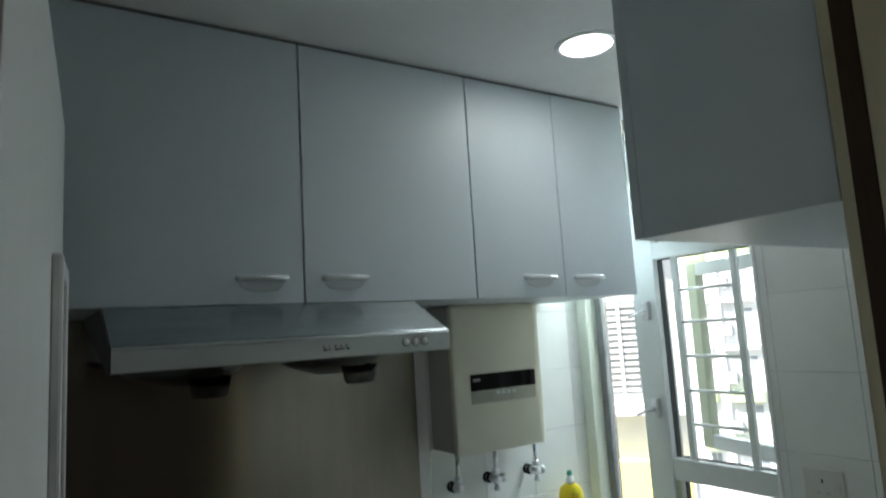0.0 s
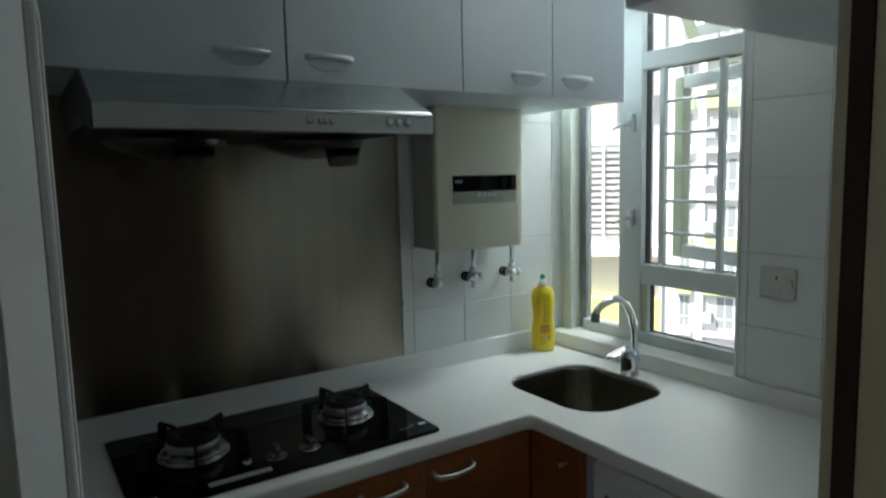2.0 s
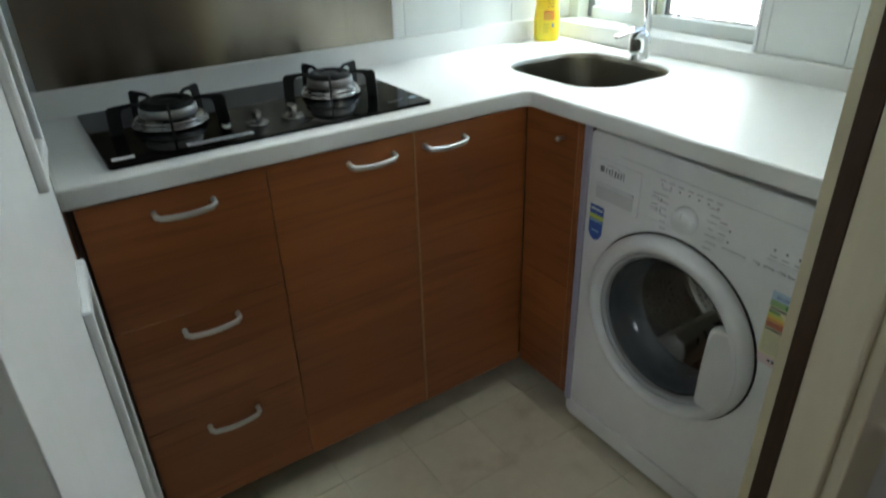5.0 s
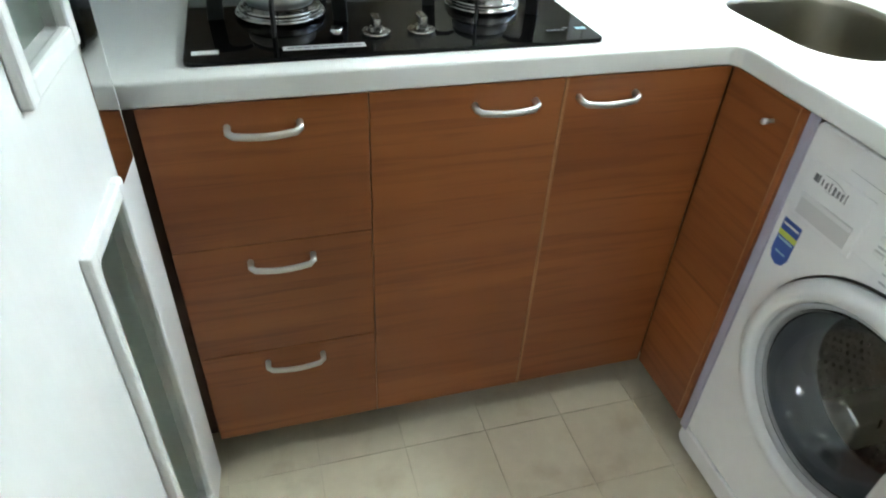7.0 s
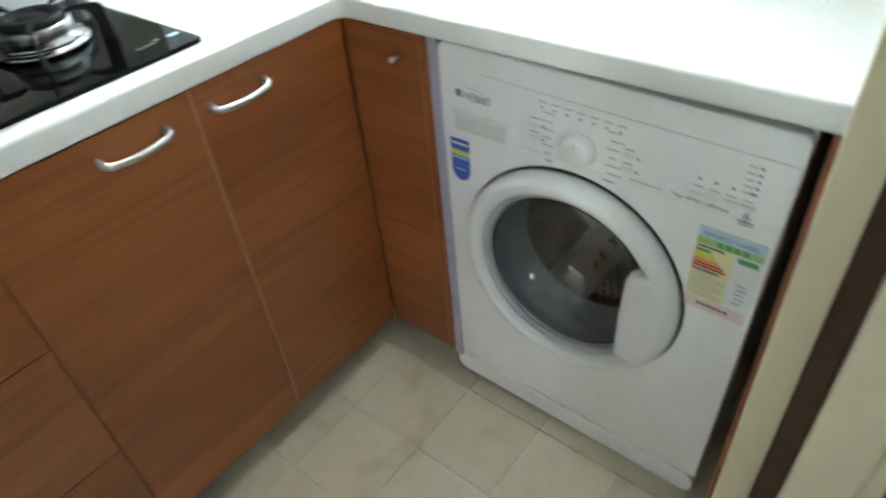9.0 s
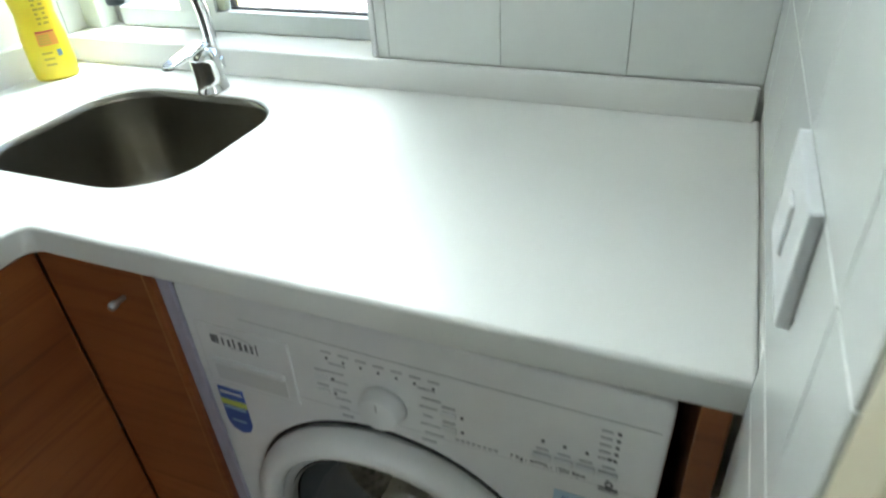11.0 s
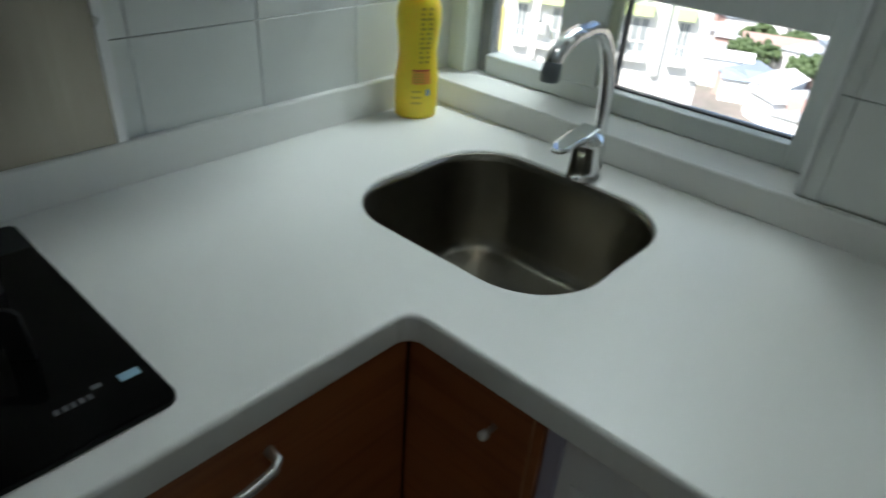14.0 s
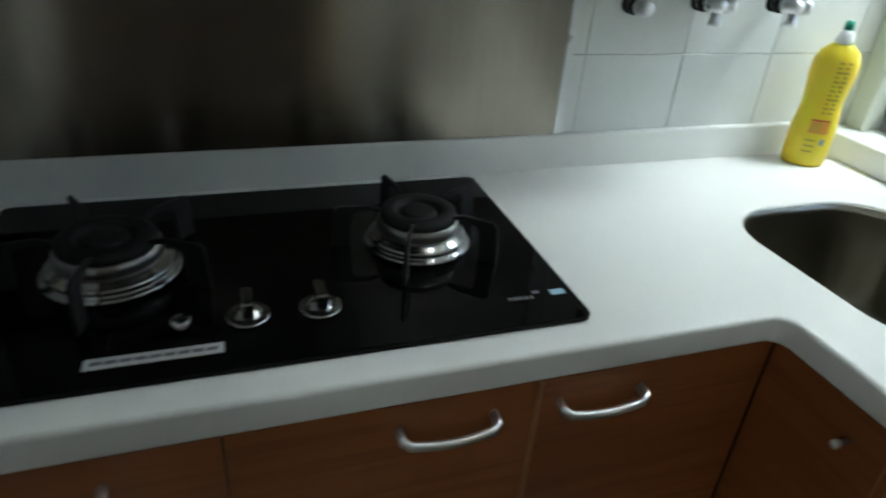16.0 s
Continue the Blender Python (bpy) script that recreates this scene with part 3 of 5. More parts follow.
part("aerator", tube([tuple(end + Vector((0.003, 0, 0.012))), tuple(end + Vector((0, 0, -0.002))), tuple(end + Vector((0, 0, -0.012)))], [0.0124, 0.0134, 0.0125], 16), GREY_RUBBER, tap, "dark aerator")
blade = prism([(0.012, -0.015), (0.012, 0.015), (-0.03, 0.0165), (-0.075, 0.0145), (-0.088, 0.008), (-0.09, 0), (-0.088, -0.008), (-0.075, -0.0145), (-0.03, -0.0165)], 0.008, Matrix.Translation((-0.012, 0, 0.079)) @ Matrix.Rotation(radians(-9), 4, "Y"), 0.003)
part("lever", blade, CHROME, tap, "flat chrome lever")

# ---- base cabinets ----
DOOR_B, DOOR_T = 0.078, 0.8585


def bow_handle(cx, z, parent, base, mat=SATIN_HANDLE, w=0.11, r=0.0055):
    """A bowed bar handle on a front that looks to -y at the plane base."""
    pts = [(cx - w / 2, base, z + 0.006), (cx - w / 2, base - 0.016, z + 0.004)]
    for k in range(7):
        u = k / 6
        pts.append((cx - w / 2 + 0.008 + (w - 0.016) * u, base - 0.021 - 0.003 * math.sin(math.pi * u), z - 0.003 * math.sin(math.pi * u)))
    pts += [(cx + w / 2, base - 0.016, z + 0.004), (cx + w / 2, base, z + 0.006)]
    return part("handle", tube(pts, r, 10, squash=1.25), mat, parent, "bowed pale metal handle")


def base_unit(name, label, x0, x1, fronts, handle_x):
    cab = thing(name, label, "cabinet", "base cabinets under the hob", at=(0, 0, 0))
    part("body", box(x0 + 0.001, x1 - 0.001, -0.478, -0.004, 0.07, 0.8595), WOOD_SHADED, cab)
    for kind, z0, z1, hz in fronts:
        f = part(kind, box(x0 + 0.0002, x1 - 0.0002, -0.498, -0.479, z0 + 0.0008, z1 - 0.0008, 0.0008), WOOD, cab)
        bow_handle(handle_x, hz, f, -0.498)
    return cab


drawers = base_unit("drawer_cabinet", "cherry laminate three-drawer cabinet with pale bow handles", -1.3, -0.9545, (("drawer", 0.591, DOOR_T, 0.812), ("drawer", 0.328, 0.591, 0.548), ("drawer", DOOR_B, 0.328, 0.289)), -1.12)
base_unit("cupboard", "cherry laminate cupboard with one door beneath the hob", -0.9535, -0.6122, (("door", DOOR_B, DOOR_T, 0.815),), -0.7195)
corner_cab = base_unit("cupboard", "cherry laminate corner cupboard with a light edge band", -0.606, -0.278, (("door", DOOR_B, DOOR_T, 0.815),), -0.527)
part("edge_band", box(-0.612, -0.606, -0.5, -0.478, DOOR_B, DOOR_T, 0.001), WOOD_EDGE, corner_cab, "light cherry edge band")
part("filler_panel", box(WEST, -1.302, -0.47, -0.455, 0.07, 0.8595), WOOD_SHADED, drawers, "brown filler panel with the gap's shade in its colour")
plinth = thing("plinth", "recessed plinth under the cabinets, shade put into its colour", "plinth")
part("board", box(WEST, -0.165, -0.4, -0.385, 0, 0.07), WOOD_SHADED, plinth)
part("board", box(-0.18, -0.165, -0.7, -0.4, 0, 0.07), WOOD_SHADED, plinth)
# narrow unit between the corner and the washing machine
narrow = thing("narrow_cupboard", "narrow cherry laminate cupboard with a small round knob", "cabinet")
part("body", box(-0.2535, -0.2, -0.688, -0.47, 0.071, 0.8595), WOOD_SHADED, narrow)
front = part("door", box(-0.276, -0.255, -0.6775, -0.4995, DOOR_B + 0.001, DOOR_T, 0.001), WOOD, narrow)
part("stile", box(-0.277, -0.254, -0.692, -0.6805, DOOR_B, DOOR_T, 0.0008), WOOD, narrow)
part("edge_band", box(-0.2772, -0.256, -0.6803, -0.6785, DOOR_B, DOOR_T), WOOD_EDGE, narrow, "thin light cherry edge band")
part("knob", lathe([(0, 0), (0.0035, 0), (0.0035, 0.012), (0.0055, 0.014), (0.006, 0.021), (0.004, 0.024), (0, 0.024)], Matrix.Translation((-0.276, -0.632, 0.812)) @ Matrix.Rotation(radians(-90), 4, "Y"), 16), SATIN_HANDLE, front, "small round metal knob")
LILAC = material("lilac-grey filler", (0.42, 0.4, 0.5), 0.4)
part("side_strip", box(-0.27, -0.264, -0.712, -0.6925, 0.06, DOOR_T, 0.001), LILAC, narrow, "pale lilac side strip")
end_panel = thing("end_panel", "cherry laminate end panel beside the washing machine", "panel")
part("board", box(-0.268, 0.2, -1.3445, -1.318, 0, 0.8595, 0.001), WOOD, end_panel)
part("edge_band", box(-0.2705, -0.2682, -1.3445, -1.318, 0, 0.8595, 0.0006), WOOD, end_panel)

# ---- hob ----
HX0, HX1, HY0, HY1 = -1.224, -0.53, -0.459, -0.044
hob = thing("gas_hob", "black glass two-burner gas hob set in the worktop", "hob", at=((HX0 + HX1) / 2, (HY0 + HY1) / 2, TOP))
OX, OY = (HX0 + HX1) / 2, (HY0 + HY1) / 2
part("glass_plate", prism(rounded(HX1 - HX0, HY1 - HY0, 0.012, 4), 0.0075, Matrix.Translation((0, 0, 0.0004)), 0.0015), BLACK_GLASS, hob)


def burner(cx, cy, turn, size=1.0):
    z = 0.008
    m = Matrix.Translation((cx - OX, cy - OY, z)) @ Matrix.Diagonal((size, size, 1, 1))
    ring = part("burner", lathe([(0, 0), (0.07, 0), (0.077, 0.002), (0.0785, 0.006), (0.076, 0.0095), (0.071, 0.01), (0.0705, 0.013), (0.072, 0.0155), (0.069, 0.019), (0.064, 0.02), (0.0625, 0.023), (0.05, 0.024), (0.0, 0.024)], m, 48), BURNER_STEEL, hob, "shiny stepped steel burner skirt")
    part("flame_ring", lathe([(0.04, 0.023), (0.057, 0.023), (0.0595, 0.027), (0.0585, 0.039), (0.056, 0.0415), (0.04, 0.042)], m, 48), FLAME_STEEL, ring)
    part("cap", lathe([(0.055, 0.0405), (0.0565, 0.044), (0.054, 0.05), (0.049, 0.053), (0.037, 0.0535), (0.033, 0.05), (0.031, 0.045), (0.026, 0.0445), (0.024, 0.049), (0.02, 0.0505), (0, 0.051)], m, 48), IRON, ring, "black burner cap with a recessed ring")
    for k in range(5):
        a = radians(turn + 72 * k)
        rot = m @ Matrix.Rotation(a, 4, "Z")
        # an upright plate with a hooked finger towards the middle
        prof = [(0.125, 0.0), (0.122, 0.052), (0.115, 0.058), (0.07, 0.0585), (0.054, 0.053), (0.057, 0.0485), (0.07, 0.051), (0.09, 0.049), (0.096, 0.042), (0.099, 0.0)]
        part("pan_support", prism(prof, 0.005, rot @ Matrix(((1, 0, 0, 0), (0, 0, -1, 0.0025), (0, 1, 0, 0), (0, 0, 0, 1))), 0.0008), IRON, hob, "black cast pan support finger")
    return ring


burner(-1.064, -0.25, -100)
burner(-0.687, -0.248, -114, 0.92)
for kx in (-0.917, -0.838):
    m = Matrix.Translation((kx - OX, -0.377 - OY, 0.008))
    k = part("knob", lathe([(0, 0), (0.023, 0), (0.0245, 0.003), (0.0235, 0.006), (0.0205, 0.0055), (0.012, 0.006), (0.0115, 0.012), (0, 0.013)], m, 28), BURNER_STEEL, hob, "dark chrome control knob")
    g = box(-0.0065, 0.0065, -0.017, 0.017, 0.008, 0.03, 0.003)
    g.transform(m)
    part("grip", g, BURNER_STEEL, k)
m = Matrix.Translation((-0.985 - OX, -0.388 - OY, 0.008))
part("igniter_button", lathe([(0, 0), (0.011, 0), (0.011, 0.016), (0.009, 0.018), (0, 0.018)], m, 24), BURNER_STEEL, hob, "round dull ignition button")


def hob_label(name, x0, x1, y0, y1, mat, h=0.0005):
    b = box(x0, x1, y0, y1, 0.0079, 0.008 + h)
    b.transform(Matrix.Translation((-OX, -OY, 0)))
    return part(name, b, mat, hob)


strip = hob_label("label", -1.075, -0.944, -0.432, -0.415, PRINT_LIGHT)
tagged(strip, "silver-grey instruction strip")
for i in range(9):
    hob_label("print", -1.069 + i * 0.0135, -1.058 + i * 0.0135, -0.426, -0.421, PRINT, 0.0009)
tagged(hob_label("sticker", -1.212, -1.172, -0.43, -0.414, PALE_PAPER), "small white sticker")
tagged(hob_label("sticker", -0.56, -0.541, -0.408, -0.397, PALE_BLUE), "small pale blue sticker")
for i in range(5):
    hob_label("mark", -0.618 + 0.007 * i, -0.6135 + 0.007 * i, -0.411, -0.404, PRINT)
hob_label("mark", -0.583, -0.574, -0.401, -0.395, PRINT)

# ---- washing machine ----
WF, WY0, WY1, WH = -0.262, -1.306, -0.716, 0.846
washer = thing("washing_machine", "white front-loading washing machine under the worktop", "washing machine", at=(WF, (WY0 + WY1) / 2, 0))
# it leans a little to one side on its feet
washer.matrix_world = Matrix.Translation((WF, (WY0 + WY1) / 2 + 0.021, 0.0005)) @ Matrix.Rotation(radians(1.0), 4, "X")


def at_washer(name, bm, mat, parent=None, label=""):
    if parent is None:
        parent = washer
    bm.transform(Matrix.Translation((-WF, -(WY0 + WY1) / 2, 0)))
    return part(name, bm, mat, parent, label)


bm = box(WF + 0.02, 0.22, WY1 - 0.012, WY1, 0.012, WH, 0.003)
box(WF + 0.02, 0.22, WY0, WY0 + 0.012, 0.012, WH, 0.003, bm=bm)
box(WF + 0.021, 0.219, WY0 + 0.012, WY1 - 0.012, WH - 0.014, WH - 0.001, bm=bm)
box(WF + 0.021, 0.219, WY0 + 0.012, WY1 - 0.012, 0.013, 0.025, bm=bm)
box(0.2, 0.219, WY0 + 0.012, WY1 - 0.012, 0.025, WH - 0.014, bm=bm)
at_washer("casing", bm, ENAMEL)


def front_plate(z0, z1, x, depth, r):
    w = WY1 - WY0
    b = prism([(px, py) for px, py in rounded(w, z1 - z0, r, 6)], depth, Matrix(), 0.004)
    b.transform(facing_west(x, (WY0 + WY1) / 2, (z0 + z1) / 2))
    return b


CY, CZ = -0.988, 0.457
cu = bpy.data.curves.new("front_panel", "CURVE")
cu.dimensions, cu.fill_mode = "2D", "BOTH"
cu.extrude, cu.bevel_depth, cu.bevel_resolution, cu.offset = 0.008, 0.003, 2, -0.003
MID = (WY0 + WY1) / 2
spline(cu, [(x, y + 0.3805) for x, y in rounded(WY1 - WY0, 0.637, 0.006, 3)])
spline(cu, [(MID - CY + 0.205 * math.cos(radians(a)), CZ + 0.205 * math.sin(radians(a))) for a in range(0, 360, 6)])
tmp = new("front_outline", cu)
me = bpy.data.meshes.new_from_object(tmp)
bpy.data.objects.remove(tmp)
bpy.data.curves.remove(cu)
b = bmesh.new()
b.from_mesh(me)
b.transform(facing_west(WF + 0.011, MID, 0))
at_washer("front_panel", b, ENAMEL)
at_washer("kick_panel", front_plate(0.006, 0.06, WF + 0.022, 0.027, 0.022), ENAMEL, label="white kick panel")
half = (WY1 - WY0) / 2
outline = [(-half, 0.693), (half, 0.693)] + [(half - 0.014 + 0.014 * math.cos(radians(a)), WH - 0.014 + 0.014 * math.sin(radians(a))) for a in range(0, 91, 15)] + [(-half + 0.014 - 0.014 * math.sin(radians(a)), WH - 0.014 + 0.014 * math.cos(radians(a))) for a in range(0, 91, 15)]
control = at_washer("control_panel", prism(outline, 0.0245, facing_west(WF + 0.0225, MID, 0), 0.004), ENAMEL, label="white control panel with printed symbols")
at_washer("panel_crease", tube([(WF - 0.002, WY1 - 0.09, 0.806), (WF - 0.0025, -1.0, 0.803), (WF - 0.002, WY0 + 0.008, 0.801)], 0.0006, 6), PRINT_LIGHT, control)
PF = WF - 0.0022


def panel_piece(name, y0, y1, z0, z1, mat, out=0.0006, parent=None, bevel=0.0, x=PF, label=""):
    return at_washer(name, box(x - out, x + 0.001, min(y0, y1), max(y0, y1), z0, z1, bevel), mat, parent, label)


# white plastic greyed for the shade inside the drawer's grip recess
GRIP_SHADE = material("shaded white plastic", (0.66, 0.665, 0.66), 0.4, grain=(0.63, 0.635, 0.63))
drawer = panel_piece("detergent_drawer", -0.733, -0.872, 0.681, 0.787, ENAMEL, 0.0025, None, 0.002, label="white detergent drawer with recess shade painted on its grip")
panel_piece("grip", -0.748, -0.857, 0.69, 0.728, GRIP_SHADE, 0.0032, drawer, 0.0004)
panel_piece("grip_lip", -0.747, -0.858, 0.722, 0.731, WHITE_PLASTIC, 0.0075, drawer, 0.002)
# a brand mark as plain shapes
for i, (w, h) in enumerate(((0.012, 0.013), (0.005, 0.014), (0.004, 0.011), (0.006, 0.01), (0.004, 0.014), (0.007, 0.012), (0.007, 0.01), (0.006, 0.01), (0.003, 0.014))):
    y = -0.755 - i * 0.0085
    panel_piece("mark", y, y - w * 0.62, 0.757 - i * 0.0004, 0.757 + h, PRINT, 0.0031, drawer)
at_washer("mark", tube([(PF - 0.003, -0.752 - 0.034 + 0.034 * math.cos(a / 10), 0.765 + 0.012 * math.sin(a / 10)) for a in range(12, 52, 4)], 0.0007, 6), PRINT_LIGHT, drawer)
# dial, buttons, lights and printed marks
DY, DZ = -0.994, 0.727
dial = at_washer("dial", lathe([(0, 0.02), (0.022, 0.02), (0.0255, 0.017), (0.0275, 0.006), (0.03, 0.0), (0, 0)], facing_west(PF, DY, DZ), 36), WHITE_PLASTIC, control, "round white programme dial")
panel_piece("pointer", DY - 0.001, DY + 0.001, DZ + 0.008, DZ + 0.02, PRINT_LIGHT, 0.0205, dial)
rng = random.Random(5)
for k in range(13):
    a = radians(-35 + k * 19)
    for side in (-1, 1):
        if k < 7:
            y, z = DY + side * (0.046 + 0.004 * (k % 2)), DZ + 0.045 - k * 0.0145
            w = rng.uniform(0.012, 0.026)
            panel_piece("print", y, y + side * w, z, z + 0.0022, PRINT_LIGHT, parent=control)
for k in range(7):
    y = DY + 0.07 - k * 0.0225
    panel_piece("indicator", y - 0.0016, y + 0.0016, 0.7785 - k * 0.0005, 0.7817 - k * 0.0005, PRINT, parent=control)
    panel_piece("print", y - 0.008, y + 0.006, 0.789 - k * 0.0005, 0.7915 - k * 0.0005, PRINT_LIGHT, parent=control)
for y, z in ((DY + 0.082, 0.747), (DY + 0.082, 0.722), (DY - 0.082, 0.742), (DY - 0.082, 0.718)):
    panel_piece("button", y - 0.0095, y + 0.0095, z - 0.0045, z + 0.0045, WHITE_PLASTIC, 0.004, control, 0.002)
    panel_piece("print", y - 0.008, y + 0.008, z + 0.009, z + 0.012, PRINT_LIGHT, parent=control)
    panel_piece("indicator", y - 0.0175, y - 0.014, z - 0.002, z + 0.002, PRINT, parent=control)
for k in range(4):
    y = -1.184 - 0.0235 * k
    panel_piece("button", y - 0.0105, y + 0.0105, 0.715, 0.724, WHITE_PLASTIC, 0.005, control, 0.002)
    panel_piece("print", y - 0.007, y + 0.007, 0.7285, 0.731, PRINT_LIGHT, parent=control)
    panel_piece("indicator", y - 0.002, y + 0.002, 0.741, 0.745, PRINT, parent=control)
for k in range(5):
    panel_piece("indicator", -1.262, -1.258, 0.741 + k * 0.0105, 0.7445 + k * 0.0105, PRINT, parent=control)
    panel_piece("print", -1.242, -1.254, 0.7415 + k * 0.0105, 0.744 + k * 0.0105, PRINT_LIGHT, parent=control)
at_washer("lettering", lettering("7 Kg - A***A - 1200 Rpm", 0.0082, facing_west(PF - 0.0004, -1.148, 0.7015)), PRINT, control)
for k in range(8):
    panel_piece("print", -1.083 - k * 0.0066, -1.0875 - k * 0.0066, 0.7015, 0.705, PRINT_LIGHT, parent=control)
at_washer("lettering", lettering("6", 0.022, facing_west(PF - 0.0004, -1.252, 0.698)), PRINT, control)
panel_piece("print", -1.247, -1.268, 0.6945, 0.6965, PRINT, parent=control)
panel_piece("print", -1.247, -1.268, 0.6895, 0.6915, PRINT_LIGHT, parent=control)
# porthole
# black band painted in for the shade of the gap round the porthole
at_washer("shadow_gap", lathe([(0.205, 0.0), (0.2215, 0.0), (0.2215, 0.003), (0.205, 0.004)], facing_west(WF + 0.0005, CY, CZ), 64), GASKET)
port = at_washer("porthole", lathe([(0.2, -0.001), (0.217, -0.001), (0.2175, 0.012), (0.213, 0.024), (0.205, 0.032), (0.195, 0.035), (0.186, 0.033), (0.18, 0.025), (0.177, 0.008), (0.176, -0.004)], facing_west(WF, CY, CZ), 72), WHITE_PLASTIC, label="round white porthole ring with a glass bowl")
at_washer("rim", lathe([(0.1775, 0.019), (0.176, 0.02), (0.168, 0.015), (0.163, 0.004)], facing_west(WF, CY, CZ), 64), GREY_PLASTIC, port, "grey inner rim")
at_washer("glass_bowl", lathe([(0.0, -0.073), (0.104, -0.066), (0.129, -0.054), (0.147, -0.029), (0.159, -0.002), (0.162, 0.012), (0.166, 0.012), (0.163, -0.002), (0.151, -0.031), (0.132, -0.058), (0.105, -0.07), (0.0, -0.077)], facing_west(WF, CY, CZ), 64), DOOR_GLASS, port, "clear glass bowl")
at_washer("door_seal", lathe([(0.181, -0.004), (0.174, -0.02), (0.164, -0.034), (0.17, -0.048), (0.16, -0.062), (0.162, -0.085), (0.15, -0.1)], facing_west(WF, CY, CZ), 56), GREY_RUBBER, label="grey rubber door seal")
drum = at_washer("drum", lathe([(0.15, -0.098), (0.205, -0.104), (0.205, -0.33), (0.19, -0.345), (0.0, -0.35)], facing_west(WF, CY, CZ), 56), DRUM, label="perforated steel drum")
for a in (160, 280, 40):
    b = prism([(-0.055, 0.208), (0.055, 0.208), (0.036, 0.155), (0.02, 0.132), (-0.02, 0.132), (-0.036, 0.155)], 0.2, Matrix.Translation((0, 0, -0.335)), 0.006)
    for f in b.faces:
        f.smooth = True
    b.transform(facing_west(WF, CY, CZ) @ Matrix.Rotation(radians(a), 4, "Z"))
    at_washer("paddle", b, PADDLE, drum, "bright steel drum paddle")
# rows of dimples in the drum
b = bmesh.new()
HEX = [(0.0042 * math.cos(c), 0.0042 * math.sin(c)) for c in (0, 1.05, 2.1, 3.14, 4.19, 5.24)]
for k in range(12):
    for i in range(68):
        a = 2 * math.pi * (i + 0.5 * (k % 2)) / 68
        m = facing_west(WF, CY, CZ) @ Matrix.Rotation(a, 4, "Z") @ Matrix.Translation((0.2035, 0, -0.118 - 0.0185 * k)) @ Matrix.Rotation(radians(-90), 4, "Y")
        b.faces.new([b.verts.new(m @ Vector((x, y, 0))) for x, y in HEX])
for k in range(10):
    for i in range(10 + 6 * k):
        a = 2 * math.pi * i / (10 + 6 * k)
        m = facing_west(WF, CY, CZ) @ Matrix.Rotation(a, 4, "Z") @ Matrix.Translation((0.04 + 0.015 * k, 0, -0.342))
        b.faces.new([b.verts.new(m @ Vector((x, y, 0))) for x, y in HEX])
tagged(at_washer("perforations", b, GASKET, drum), kind="stuff")
# hatch handle: the part of the ring to the side, cut straight
arc = [(0.203 * math.cos(radians(a)), 0.203 * math.sin(radians(a))) for a in range(-32, 33, 4)]
outline = [(0.128, -0.104)] + arc + [(0.15, 0.104), (0.133, 0.1), (0.124, 0.085), (0.121, 0.0), (0.122, -0.095)]
at_washer("hatch_handle", prism(outline, 0.03, facing_west(WF - 0.008, CY, CZ - 0.01), 0.009), WHITE_PLASTIC, port, "smooth white hatch handle")
# stickers on the front
SF = WF - 0.0002
sticker = at_washer("sticker", prism([(-0.021, 0.045), (-0.021, -0.025), (-0.014, -0.04), (0, -0.046), (0.014, -0.04), (0.021, -0.025), (0.021, 0.045)], 0.0006, facing_west(SF, -0.7535, 0.622)), BLUE, label="blue and lime sticker")
panel_piece("band", -0.7325, -0.7745, 0.632, 0.643, LIME, 0.0012, sticker, x=SF)
panel_piece("band", -0.736, -0.771, 0.625, 0.629, PALE_BLUE, 0.0012, sticker, x=SF)
panel_piece("band", -0.736, -0.771, 0.655, 0.659, PALE_PAPER, 0.0012, sticker, x=SF)
panel_piece("band", -0.742, -0.765, 0.6, 0.603, PALE_BLUE, 0.0012, sticker, x=SF)
LABEL_BLUE = material("label header blue", (0.46, 0.62, 0.72), 0.4)
LABEL_GREEN = material("label header green", (0.33, 0.52, 0.22), 0.4)
LY, LT = -1.2, 0.666
label = panel_piece("energy_label", LY, LY - 0.097, 0.507, LT, PALE_PAPER, 0.0006, x=SF, label="energy label with coloured bars")


def on_label(y, w, z, h, mat, out=0.0011):
    panel_piece("print", LY - y, LY - y - w, LT - z - h, LT - z, mat, out, label, x=SF)


on_label(0, 0.097, 0, 0.019, LABEL_BLUE)
on_label(0, 0.097, 0.019, 0.013, LABEL_GREEN)
on_label(0, 0.058, 0.032, 0.107, PALE_YELLOW)
at_washer("lettering", lettering("ENERGY LABEL", 0.0118, facing_west(SF - 0.0009, LY - 0.009, LT - 0.0155)), BLUE, label)
for k in range(4):
    on_label(0.03 + 0.0125 * k, 0.009, 0.0205, 0.009, GREEN, 0.0015)
on_label(0.003, 0.04, 0.034, 0.004, PRINT, 0.0015)
for k, (w, c) in enumerate(((0.022, GREEN), (0.028, LIME), (0.033, AMBER), (0.038, ORANGE), (0.044, RED), (0.05, RED))):
    on_label(0.002, w, 0.041 + k * 0.0062, 0.0048, c, 0.0015)
on_label(0.002, 0.042, 0.0795, 0.004, PRINT, 0.0015)
on_label(0.063, 0.03, 0.036, 0.009, GREEN, 0.0015)
for k in range(9):
    on_label(0.003, 0.052 if k % 3 else 0.038, 0.0875 + k * 0.0055, 0.0014, PRINT_LIGHT, 0.0015)
for k in range(5):
    on_label(0.07 + 0.002 * (k % 2), 0.016, 0.085 + k * 0.009, 0.003, PRINT_LIGHT, 0.0015)
on_label(0, 0.097, 0.139, 0.022, material("pink print", (0.75, 0.6, 0.6), 0.5))
